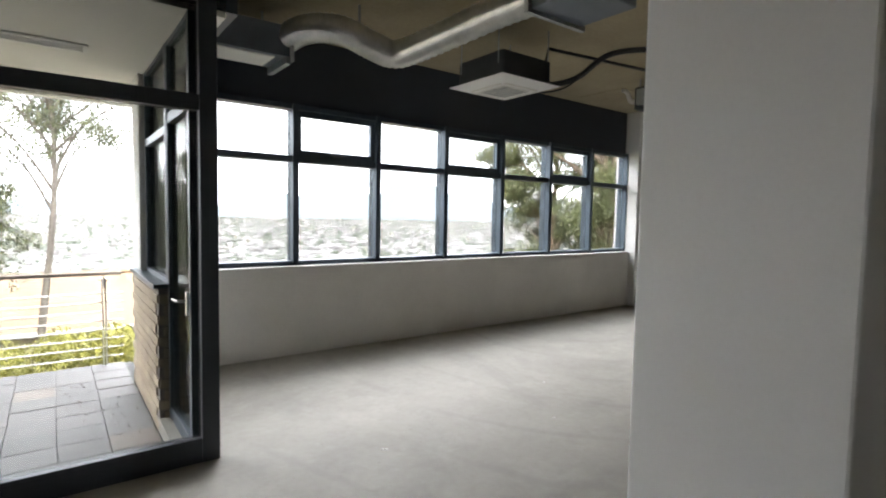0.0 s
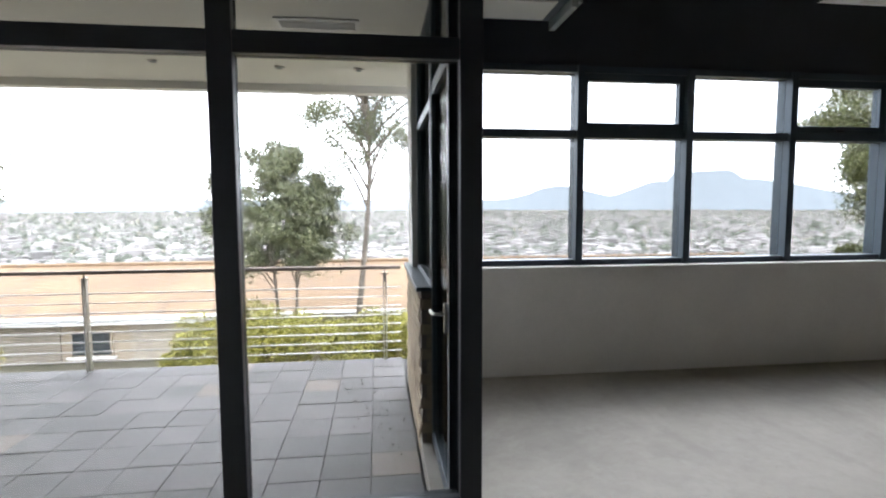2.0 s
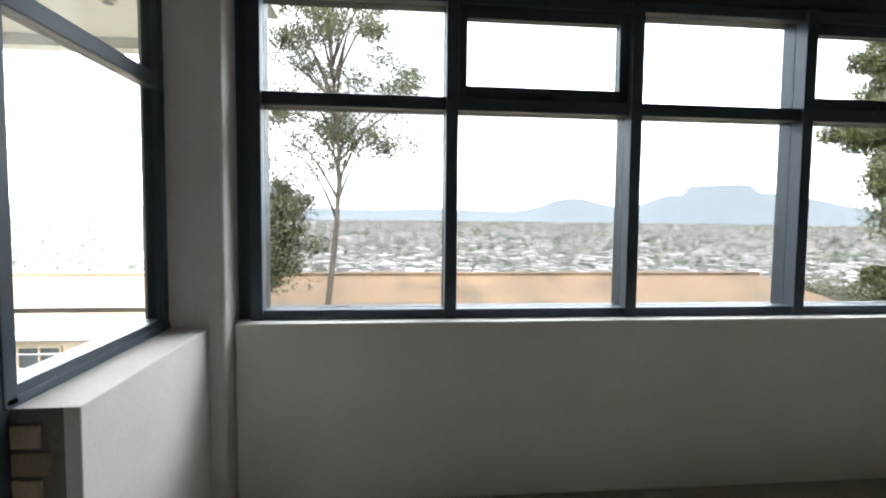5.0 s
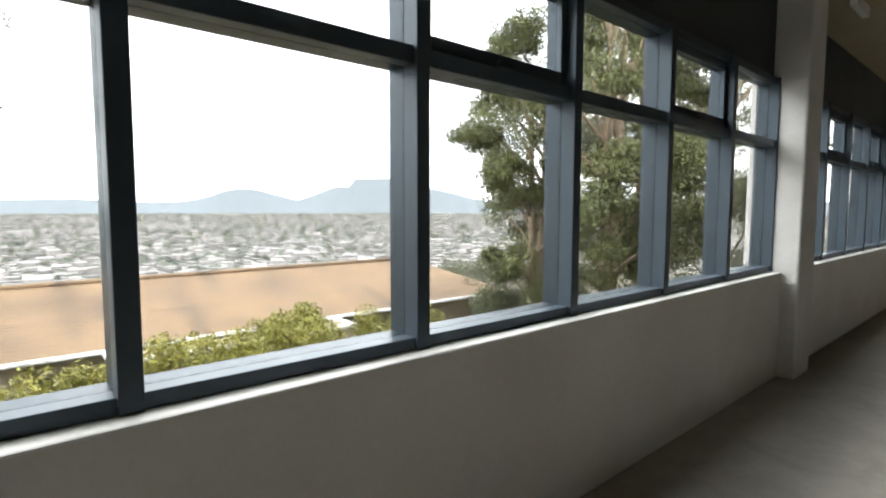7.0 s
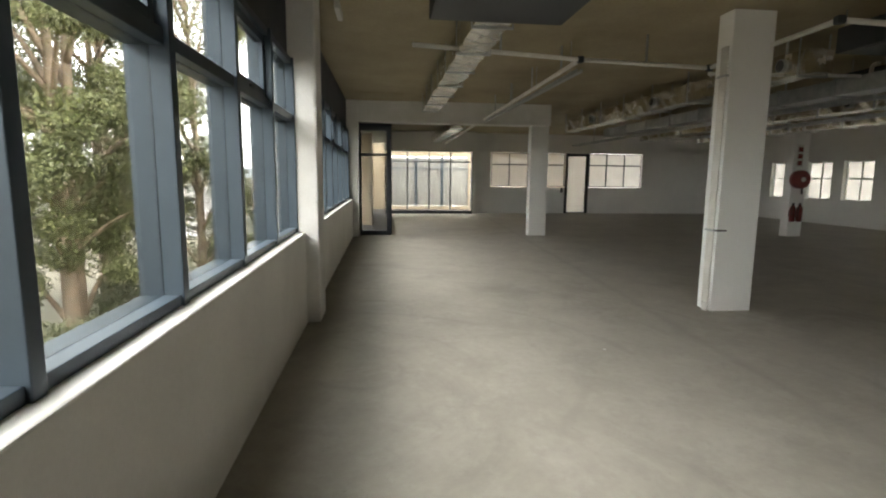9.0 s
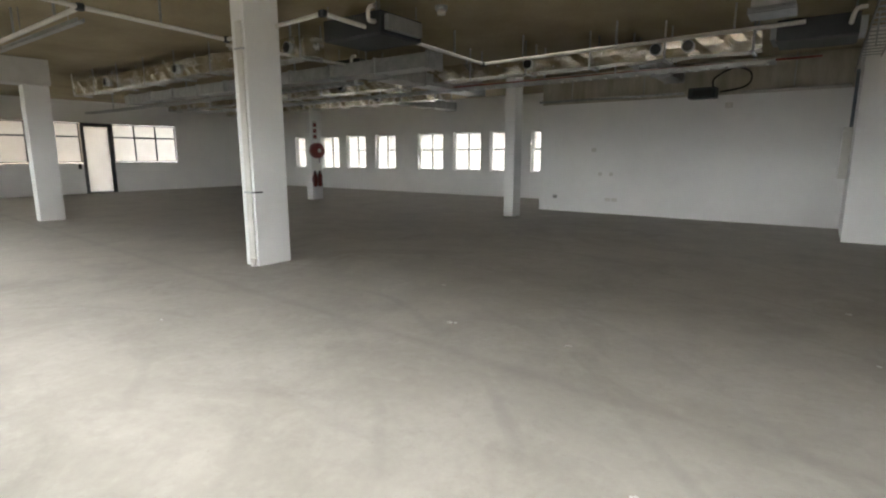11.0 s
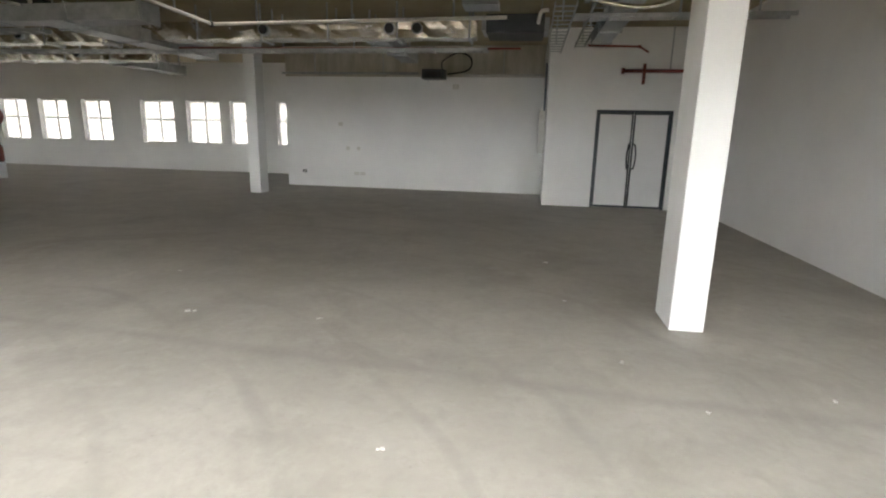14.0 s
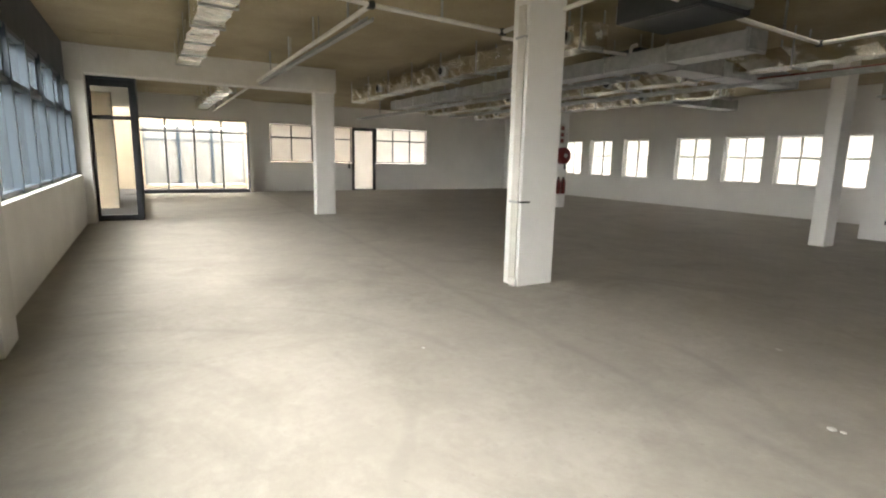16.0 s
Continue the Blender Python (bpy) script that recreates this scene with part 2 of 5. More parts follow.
M_DOORWHITE = mat("white_door_film", (0.76, 0.76, 0.76), (0.7, 0.7, 0.7), 1.2, 0.4, fine=0.05)
M_OUTLET = mat("socket_plastic", (0.68, 0.67, 0.63), (0.6, 0.59, 0.55), 5, 0.4)


rn, rl = M_ROOF.node_tree.nodes, M_ROOF.node_tree.links
rp = rn["Principled BSDF"]
rcoord, rmap, rstain, rspan, rmix = rn.new("ShaderNodeTexCoord"), rn.new("ShaderNodeMapping"), rn.new("ShaderNodeTexNoise"), rn.new("ShaderNodeMapRange"), rn.new("ShaderNodeMix")
rmap.inputs["Scale"].default_value = (0.9, 0.14, 0.14)
rstain.inputs["Scale"].default_value, rstain.inputs["Detail"].default_value = 1.0, 7
rspan.inputs["From Min"].default_value, rspan.inputs["From Max"].default_value, rspan.inputs["To Max"].default_value = 0.56, 0.72, 0.7
rmix.data_type = "RGBA"
rmix.inputs["B"].default_value = (0.085, 0.06, 0.042, 1)
rl.new(rcoord.outputs["Object"], rmap.inputs["Vector"])
rl.new(rmap.outputs["Vector"], rstain.inputs["Vector"])
rl.new(rstain.outputs["Fac"], rspan.inputs["Value"])
rl.new(rspan.outputs["Result"], rmix.inputs["Factor"])
rl.new(rp.inputs["Base Color"].links[0].from_socket, rmix.inputs["A"])
rl.new(rmix.outputs["Result"], rp.inputs["Base Color"])


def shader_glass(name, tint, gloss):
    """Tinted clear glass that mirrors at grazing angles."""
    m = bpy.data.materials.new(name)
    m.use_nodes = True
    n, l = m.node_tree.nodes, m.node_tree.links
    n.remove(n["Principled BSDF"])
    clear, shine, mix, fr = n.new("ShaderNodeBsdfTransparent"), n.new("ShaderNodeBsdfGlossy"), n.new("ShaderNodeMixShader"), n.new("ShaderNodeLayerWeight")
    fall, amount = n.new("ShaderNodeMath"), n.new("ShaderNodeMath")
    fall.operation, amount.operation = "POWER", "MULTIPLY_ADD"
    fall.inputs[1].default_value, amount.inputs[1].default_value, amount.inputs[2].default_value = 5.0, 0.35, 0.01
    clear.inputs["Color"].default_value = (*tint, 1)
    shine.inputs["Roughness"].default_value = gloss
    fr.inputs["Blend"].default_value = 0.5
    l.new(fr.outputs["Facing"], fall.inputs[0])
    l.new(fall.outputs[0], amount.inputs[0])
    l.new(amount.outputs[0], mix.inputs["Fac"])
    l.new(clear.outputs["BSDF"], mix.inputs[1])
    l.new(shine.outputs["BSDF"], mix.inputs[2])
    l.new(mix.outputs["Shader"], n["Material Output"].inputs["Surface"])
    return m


def shader_paper(name, colour):
    m = bpy.data.materials.new(name)
    m.use_nodes = True
    n, l = m.node_tree.nodes, m.node_tree.links
    n.remove(n["Principled BSDF"])
    a, b, mix, noi, ramp = n.new("ShaderNodeBsdfDiffuse"), n.new("ShaderNodeBsdfTranslucent"), n.new("ShaderNodeMixShader"), n.new("ShaderNodeTexNoise"), n.new("ShaderNodeValToRGB")
    noi.inputs["Scale"].default_value = 2.5
    ramp.color_ramp.elements[0].color, ramp.color_ramp.elements[1].color = (*[c * 0.82 for c in colour], 1), (*colour, 1)
    l.new(noi.outputs["Fac"], ramp.inputs["Fac"])
    l.new(ramp.outputs["Color"], a.inputs["Color"])
    dim = n.new("ShaderNodeHueSaturation")
    dim.inputs["Value"].default_value = 0.5
    l.new(ramp.outputs["Color"], dim.inputs["Color"])
    l.new(dim.outputs["Color"], b.inputs["Color"])
    mix.inputs["Fac"].default_value = 0.6
    l.new(a.outputs["BSDF"], mix.inputs[1])
    l.new(b.outputs["BSDF"], mix.inputs[2])
    l.new(mix.outputs["Shader"], n["Material Output"].inputs["Surface"])
    return m


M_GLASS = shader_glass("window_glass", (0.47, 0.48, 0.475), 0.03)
M_GLASS_CLEAR = shader_glass("clear_partition_glass", (0.56, 0.57, 0.565), 0.03)
M_GLASS_SIDE = shader_glass("clean_side_glass", (0.82, 0.84, 0.83), 0.03)
M_PAPER = shader_paper("paper_film", (0.82, 0.81, 0.78))
# pale blue emission stands in for the haze before the mountain
M_FAR_HAZE = bpy.data.materials.new("far_mountain_haze_glow")
M_FAR_HAZE.use_nodes = True
pb = M_FAR_HAZE.node_tree.nodes["Principled BSDF"]
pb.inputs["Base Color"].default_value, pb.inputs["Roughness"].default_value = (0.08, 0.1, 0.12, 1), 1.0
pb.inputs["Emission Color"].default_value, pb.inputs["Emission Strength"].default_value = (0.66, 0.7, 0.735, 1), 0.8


# ---- builders ----
def mesh_of(name, bm, material):
    me = bpy.data.meshes.new(name)
    bm.normal_update()
    bm.to_mesh(me)
    bm.free()
    me.materials.append(material)
    return me


def part(name, bm, material, parent, label=""):
    ob = new(name, mesh_of(name, bm, material))
    ob.parent = parent
    return tagged(ob, label)


def thing(name, label, category, group="", kind="", at=(0, 0, 0)):
    ob = new(name)
    ob.location = at
    ob.empty_display_size = 0.1
    return tagged(ob, label, category, group, kind)


def solid(name, bm, material, label, category, kind="", group=""):
    return tagged(new(name, mesh_of(name, bm, material)), label, category, group, kind)


def add_box(bm, x0, x1, y0, y1, z0, z1, bevel=0.0):
    m = Matrix.Translation(((x0 + x1) / 2, (y0 + y1) / 2, (z0 + z1) / 2)) @ Matrix.Diagonal((abs(x1 - x0), abs(y1 - y0), abs(z1 - z0), 1))
    made = bmesh.ops.create_cube(bm, size=1, matrix=m)
    if bevel:
        edges = list({e for v in made["verts"] for e in v.link_edges})
        bmesh.ops.bevel(bm, geom=edges, offset=bevel, segments=2, affect="EDGES", profile=0.5)
    return bm


def box(x0, x1, y0, y1, z0, z1, bevel=0.0):
    return add_box(bmesh.new(), x0, x1, y0, y1, z0, z1, bevel)


def boxes(rows, bevel=0.0):
    bm = bmesh.new()
    for r in rows:
        add_box(bm, *r, bevel)
    return bm


def add_tube(bm, pts, radii, sides=10, cap=True):
    """A tube along a line of points, with a radius at each."""
    pts = [Vector(p) for p in pts]
    if isinstance(radii, (int, float)):
        radii = [radii] * len(pts)
    rings, prev = [], None
    for i, p in enumerate(pts):
        d = (pts[min(i + 1, len(pts) - 1)] - pts[max(i - 1, 0)]).normalized()
        u = prev - d * prev.dot(d) if prev else d.orthogonal()
        if u.length < 1e-4:
            u = d.orthogonal()
        u.normalize()
        prev = u
        w = d.cross(u)
        rings.append([bm.verts.new(p + radii[i] * (math.cos(a) * u + math.sin(a) * w)) for a in (2 * math.pi * k / sides for k in range(sides))])
    for a, b in zip(rings, rings[1:]):
        for k in range(sides):
            f = bm.faces.new((a[k], a[(k + 1) % sides], b[(k + 1) % sides], b[k]))
            f.smooth = True
    if cap:
        bm.faces.new(rings[0][::-1])
        bm.faces.new(rings[-1])
    return bm


def tube(pts, radii, sides=10):
    return add_tube(bmesh.new(), pts, radii, sides)


def smooth_line(pts, steps=6):
    """Points along a rounded line through the given ones."""
    p = [Vector(pts[0])] + [Vector(q) for q in pts] + [Vector(pts[-1])]
    out = []
    for i in range(1, len(p) - 2):
        a, b, c, d = p[i - 1:i + 3]
        for s in range(steps):
            t = s / steps
            out.append(0.5 * (2 * b + (c - a) * t + (2 * a - 5 * b + 4 * c - d) * t * t + (3 * b - a - 3 * c + d) * t ** 3))
    return out + [p[-2]]


def crumpled_box(x0, x1, y0, y1, z0, z1, step=0.18, amount=0.018, seed=1):
    """A wrapped duct: a box with a fine mesh whose skin is dented."""
    rnd = random.Random(seed)
    bm = box(x0, x1, y0, y1, z0, z1)
    for axis, lo, hi in ((0, x0, x1), (1, y0, y1), (2, z0, z1)):
        n = max(int((hi - lo) / step), 2)
        for k in range(1, n):
            no = [0, 0, 0]
            no[axis] = 1
            co = [0, 0, 0]
            co[axis] = lo + (hi - lo) * k / n
            bmesh.ops.bisect_plane(bm, geom=bm.verts[:] + bm.edges[:] + bm.faces[:], plane_co=co, plane_no=no)
    for v in bm.verts:
        v.co += Vector((rnd.uniform(-1, 1), rnd.uniform(-1, 1), rnd.uniform(-1, 1))) * amount
    return bm


# ---- structure ----
CEIL = 3.72
solid("floor", boxes([(-2.0, 26.4, -18.5, -2.43, -0.2, 0), (-5.0, -2.0, -5.13, -2.43, -0.2, 0), (-0.31, 26.4, -2.43, -1.28, -0.2, 0), (-0.31, 17.1, -1.28, 0.05, -0.2, 0)]),
      M_FLOOR, "bare grey cement screed floor with scuffs", "floor", "structure")
solid("ceiling", boxes([(-2.1, 26.5, -18.7, -2.43, CEIL, CEIL + 0.25), (-5.05, -2.1, -5.13, -2.43, CEIL, CEIL + 0.25), (-0.31, 26.5, -2.43, -1.28, CEIL, CEIL + 0.25), (-0.31, 17.1, -1.28, 0.1, CEIL, CEIL + 0.25),
                        (15.2, 16.6, -1.6, -0.4, CEIL - 0.012, CEIL), (6.2, 7.8, -1.2, -0.3, CEIL - 0.012, CEIL)]),
      M_CONC, "exposed brown off-shutter concrete soffit", "ceiling", "structure")
# window wall below the sills
for i, (x0, x1) in enumerate(((0.13, 7.98), (8.46, 16.6))):
    solid("wall_window_%d" % (i + 1), box(x0, x1, -0.25, 0.06, 0, 1.05, 0.012), M_SILL, "low white plastered wall under the windows", "wall", "structure")
    solid("spandrel_%d" % (i + 1), box(x0, x1, -0.1, 0.06, 2.94, CEIL), M_SPANDREL, "black panel band over the windows", "wall panel", "structure")
solid("column_window", boxes([(7.98, 8.46, -0.4, 0.1, 0, CEIL)], 0.02), M_WHITE_ROUGH, "white plastered column between window bays", "column", "structure")
solid("column_corner", boxes([(-0.29, 0.12, -0.36, 0.1, 0, CEIL)], 0.015), M_WHITE_ROUGH, "white plastered corner column beside the windows", "column", "structure")
solid("column_window_end", boxes([(16.6, 17.0, -0.42, 0.1, 0, CEIL)], 0.015), M_WHITE_ROUGH, "white plastered column at the end of the windows", "column", "structure")
solid("beam", boxes([(16.55, 17.05, -5.8, -0.42, 3.15, CEIL), (16.55, 17.05, -0.42, 0.1, 3.0, CEIL)], 0.01), M_WHITE_ROUGH, "white painted downstand beam", "beam", "structure")
# room walls
solid("wall_side", boxes([(-2.08, -1.9, -12.85, -4.95, 0, CEIL), (-4.9, -2.08, -5.13, -4.95, 0, CEIL), (-5.05, -4.9, -5.13, -2.37, 0, CEIL)]), M_WHITE, "plain white painted wall", "wall", "structure")
solid("wall_entrance", boxes([(-2.08, -1.19, -13.05, -12.85, 0, CEIL), (0.37, 1.41, -13.05, -12.85, 0, CEIL), (-1.19, 0.37, -13.05, -12.85, 2.08, CEIL)]), M_WHITE,
      "white wall round the double door", "wall", "structure")
solid("wall_recess", box(1.23, 1.41, -14.955, -13.05, 0, CEIL), M_WHITE, "short white return wall", "wall", "structure")
solid("wall_blank", box(1.23, 8.445, -15.155, -14.955, 0, 2.94), M_WHITE, "long blank white wall with sockets", "wall", "structure")
solid("bulkhead", box(1.23, 8.445, -15.24, -15.02, 2.94, CEIL), M_STRIP, "pale stained concrete strip above the blank wall", "wall", "structure")
solid("wall_return", box(8.265, 8.445, -18.53, -15.155, 0, CEIL), M_WHITE, "white return wall", "wall", "structure")
solid("corridor_wall", boxes([(-2.05, 1.29, -15.6, -15.4, 0, CEIL), (-2.25, -2.05, -15.6, -12.85, 0, CEIL)]), M_WHITE, "white wall behind the double door", "wall", "structure")

BACK = [(22.45, 23.7), (20.5, 21.75), (18.75, 20.0), (16.95, 18.15), (14.4, 15.72), (12.6, 13.9), (10.95, 12.2), (9.1, 10.45)]
rows, edge = [], 26.3
for x0, x1 in BACK:
    rows += [(x1, edge, -18.66, -18.36, 0, CEIL), (x0, x1, -18.66, -18.36, 0, 0.96), (x0, x1, -18.66, -18.36, 2.44, CEIL)]
    edge = x0
rows.append((8.3, edge, -18.66, -18.36, 0, CEIL))
solid("wall_back", boxes(rows), M_WHITE, "white wall with a row of papered windows", "wall", "structure")
solid("wall_end", boxes([(26.3, 26.5, -18.66, -13.6, 0, CEIL), (26.3, 26.5, -13.6, -10.9, 0, 1.26), (26.3, 26.5, -13.6, -10.9, 2.86, CEIL), (26.3, 26.5, -10.9, -9.72, 2.86, CEIL),
                         (26.3, 26.5, -9.72, -6.1, 0, 1.26), (26.3, 26.5, -9.72, -6.1, 2.86, CEIL), (26.3, 26.5, -6.1, -5.3, 0, CEIL), (25.75, 26.5, -5.3, -5.15, 0, CEIL),
                         (25.75, 25.95, -5.15, -1.1, 2.86, CEIL)]),
      M_WHITE, "white end wall with glazed openings", "wall", "structure")
solid("partition_head", boxes([(-4.9, -0.08, -2.5, -2.36, 3.1, CEIL), (17.1, 25.75, -1.34, -1.22, 3.1, CEIL), (16.95, 17.1, -1.34, -0.42, 3.1, 3.15)]), M_SPANDREL,
      "dark infill over the glazed partitions", "wall panel", "structure")
solid("return_head", box(-0.3, 0.08, -2.36, -0.36, 3.0, CEIL), M_SPANDREL, "dark infill over the side window", "wall panel", "structure")


# ---- columns in the room ----
def room_column(name, x0, x1, y0, y1, label):
    solid(name, box(x0, x1, y0, y1, 0, CEIL, 0.008), M_WHITE, label, "column", "structure", "columns of the room")


room_column("column_1", 0.24, 0.51, -5.8, -5.33, "white painted square column near the side wall")
room_column("column_2", 8.137, 8.43, -5.865, -5.317, "white painted column with white conduits on it")
room_column("column_3", 16.787, 17.07, -5.83, -5.316, "white painted column under the beam")
room_column("column_4", 8.15, 8.43, -13.22, -12.826, "white painted column before the blank wall")
room_column("column_5", 16.44, 16.73, -13.74, -13.265, "white painted column carrying a hose reel")


# ---- front windows ----
def front_window(name, x0, label):
    w = thing(name, label, "window", kind="structure")
    p, z0, z1 = 1.11, 1.05, 2.94
    for i in range(8):
        x = x0 + i * p
        a, b = (x, x + 0.07)
        part("mullion", box(a, b, -0.165, 0.04, z0, z1, 0.004), M_FRAME, w)
    for i in range(7):
        a, b = x0 + i * p + 0.07, x0 + (i + 1) * p
        part("sill_rail", box(a, b, -0.15, 0.035, z0, z0 + 0.055, 0.004), M_FRAME, w)
        part("head_rail", box(a, b, -0.14, 0.035, z1 - 0.06, z1, 0.004), M_FRAME, w)
        part("transom", box(a, b, -0.14, 0.035, 2.27, 2.345, 0.004), M_FRAME, w)
        if i % 2:
            s = bmesh.new()
            for r in ((a, a + 0.055, -0.105, -0.035, 2.345, 2.88), (b - 0.055, b, -0.105, -0.035, 2.345, 2.88), (a + 0.055, b - 0.055, -0.105, -0.035, 2.345, 2.42), (a + 0.055, b - 0.055, -0.105, -0.035, 2.81, 2.88)):
                add_box(s, *r, 0.003)
            sash = part("sash", s, M_FRAME, w, "opening top-hung sash")
            part("latch", box((a + b) / 2 - 0.05, (a + b) / 2 + 0.05, -0.13, -0.105, 2.36, 2.385, 0.004), M_BLACK, sash)
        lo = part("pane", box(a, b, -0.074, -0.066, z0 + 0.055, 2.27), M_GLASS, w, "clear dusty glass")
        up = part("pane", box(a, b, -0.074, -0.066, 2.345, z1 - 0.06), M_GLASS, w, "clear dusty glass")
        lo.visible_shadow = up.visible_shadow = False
    return w


front_window("window_1", 0.193, "long row of grey-blue aluminium windows, clear glass")
front_window("window_2", 8.62, "second row of grey-blue aluminium windows, clear glass")
solid("trim_window", boxes([(0.12, 0.193, -0.12, 0.05, 1.05, 2.94), (8.03, 8.0, -0.1, 0.05, 1.05, 2.94), (8.46, 8.62, -0.12, 0.05, 1.05, 2.94), (16.46, 16.6, -0.12, 0.05, 1.05, 2.94)]), M_FRAME,
      "aluminium closing strips beside the windows", "trim", "structure")


# ---- glazed partitions ----
def glazed_screen(name, label, along, fixed, cuts, z_rails, stile=0.1, deep=0.1, material=M_BLACK, glass=M_GLASS_CLEAR):
    """A framed screen along "x" or "y" at the fixed place: stiles at the cuts, rails (z0, z1), a pane in every field."""
    g = thing(name, label, "glazed partition", kind="structure")

    def cell(a, b, z0, z1, d):
        if along == "x":
            return a, b, fixed - d / 2, fixed + d / 2, z0, z1
        return fixed - d / 2, fixed + d / 2, a, b, z0, z1

    top = z_rails[-1][1]
    for c in cuts:
        part("stile", box(*cell(c - stile / 2, c + stile / 2, z_rails[0][0], top, deep), 0.004), material, g)
    for a, b in zip(cuts, cuts[1:]):
        a, b = a + stile / 2, b - stile / 2
        for z0, z1 in z_rails:
            part("rail", box(*cell(a, b, z0, z1, deep * 0.9), 0.004), material, g)
        for (_, z0), (z1, _) in zip(z_rails, z_rails[1:]):
            pane = part("pane", box(*cell(a, b, z0, z1, 0.008)), glass, g, "clear glass")
            pane.visible_shadow = False
    return g


glazed_screen("glass_partition_1", "charcoal aluminium framed glass screen to the balcony", "x", -2.43, (-4.68, -3.545, -2.41, -1.275, -0.14), ((0, 0.165), (2.31, 2.41), (3.0, 3.1)), 0.11)
glazed_screen("glass_partition_2", "full-height glass side light beside the low brick wall", "y", -0.2, (-2.33, -1.53), ((0, 0.1), (2.34, 2.42), (2.93, 3.0)), 0.06, 0.07, M_FRAME, M_GLASS_SIDE)
glazed_screen("window_side", "grey aluminium side window over the low brick wall", "y", -0.2, (-1.5, -0.4), ((1.06, 1.12), (2.27, 2.34), (2.93, 3.0)), 0.06, 0.08, M_FRAME, M_GLASS_SIDE)
glazed_screen("glass_partition_3", "charcoal framed glass screen at the window end", "y", 17.05, (-0.43, -1.24)[::-1], ((0, 0.13), (2.25, 2.33), (2.95, 3.1)), 0.1, glass=M_GLASS)
glazed_screen("glass_partition_4", "charcoal framed glass screen to the far balcony", "x", -1.28, (17.16, 18.8, 20.5, 22.2, 23.9, 25.7), ((0, 0.13), (2.25, 2.33), (2.95, 3.1)), 0.1, glass=M_GLASS)
glazed_screen("window_end", "tall black framed window with four bays", "y", 25.85, (-5.12, -4.13, -3.14, -2.15, -1.16), ((0, 0.14), (2.34, 2.4), (2.8, 2.86)), 0.06, 0.08)

# door leaf in the side light: lever handle
handle = thing("lever_lock", "small steel lever lock on the glass side light", "lock")
part("plate", box(-0.25, -0.235, -2.3, -2.26, 0.96, 1.12, 0.004), M_STEEL, handle)
part("lever", tube(smooth_line([(-0.25, -2.28, 1.06), (-0.3, -2.28, 1.06), (-0.31, -2.22, 1.06), (-0.31, -2.15, 1.055)], 4), 0.009, 8), M_STEEL, handle)


# ---- papered windows of the back and end wall ----
def papered_window(name, along, fixed, a, b, z0, z1, cuts, mids, label, material=M_WHITE, inward=1):
    g = thing(name, label, "window", kind="structure")

    def cell(p, q, r, s, d, off=0.0):
        lo, hi = fixed + off - d / 2, fixed + off + d / 2
        return (p, q, lo, hi, r, s) if along == "x" else (lo, hi, p, q, r, s)

    w = 0.04
    for r in ((a, a + w, z0, z1), (b - w, b, z0, z1), (a + w, b - w, z0, z0 + w), (a + w, b - w, z1 - w, z1)):
        part("frame", box(*cell(*r, 0.06), 0.003), material, g)
    for c in cuts:
        part("mullion", box(*cell(c - 0.026, c + 0.026, z0 + w, z1 - w, 0.05), 0.003), material, g)
    xs = [a + w, *sorted(cuts), b - w]
    for m in mids:
        for p, q in zip(xs, xs[1:]):
            part("glazing_bar", box(*cell(p + 0.02, q - 0.02, m - 0.03, m + 0.03, 0.05), 0.003), material, g)
    zs = [z0 + w, *mids, z1 - w]
    for p, q in zip(xs, xs[1:]):
        for r, s in zip(zs, zs[1:]):
            part("paper_sheet", box(*cell(p, q, r, s, 0.003, -0.012 * inward)), M_PAPER, g, "cream paper film over the pane")
    return g


for i, (x0, x1) in enumerate(BACK):
    papered_window("window_%d" % (i + 3), "x", -18.53, x0, x1, 0.96, 2.44, [x0 + (x1 - x0) * 0.5], [1.78], "white window papered over with cream film")
papered_window("window_12", "y", 26.36, -9.7, -6.12, 1.27, 2.85, [-8.8, -7.9, -7.0], [2.3], "black framed window, partly papered over", M_BLACK, -1)
papered_window("window_13", "y", 26.36, -13.58, -10.92, 1.27, 2.85, [-12.7, -11.8], [2.3], "black framed window papered over with cream film", M_BLACK, -1)

door = thing("door_1", "papered glass door in a black frame", "door", kind="structure")
for r in ((26.294, 26.42, -10.9, -10.76, 0, 2.86), (26.294, 26.42, -9.86, -9.72, 0, 2.86), (26.294, 26.42, -10.76, -9.86, 2.72, 2.86), (26.3, 26.42, -10.76, -9.86, 0, 0.06)):
    part("frame", box(*r, 0.004), M_BLACK, door)
part("paper_sheet", box(26.35, 26.354, -10.76, -9.86, 0.06, 2.72), M_PAPER, door, "wrinkled cream paper over the glass")
part("lock", box(26.27, 26.3, -9.84, -9.76, 0.95, 1.2, 0.006), M_DARKPLASTIC, door)
intercom = thing("light_switch", "small dark switch box beside the door", "switch")
part("body", box(26.27, 26.3, -9.64, -9.52, 1.0, 1.22, 0.006), M_DARKPLASTIC, intercom)

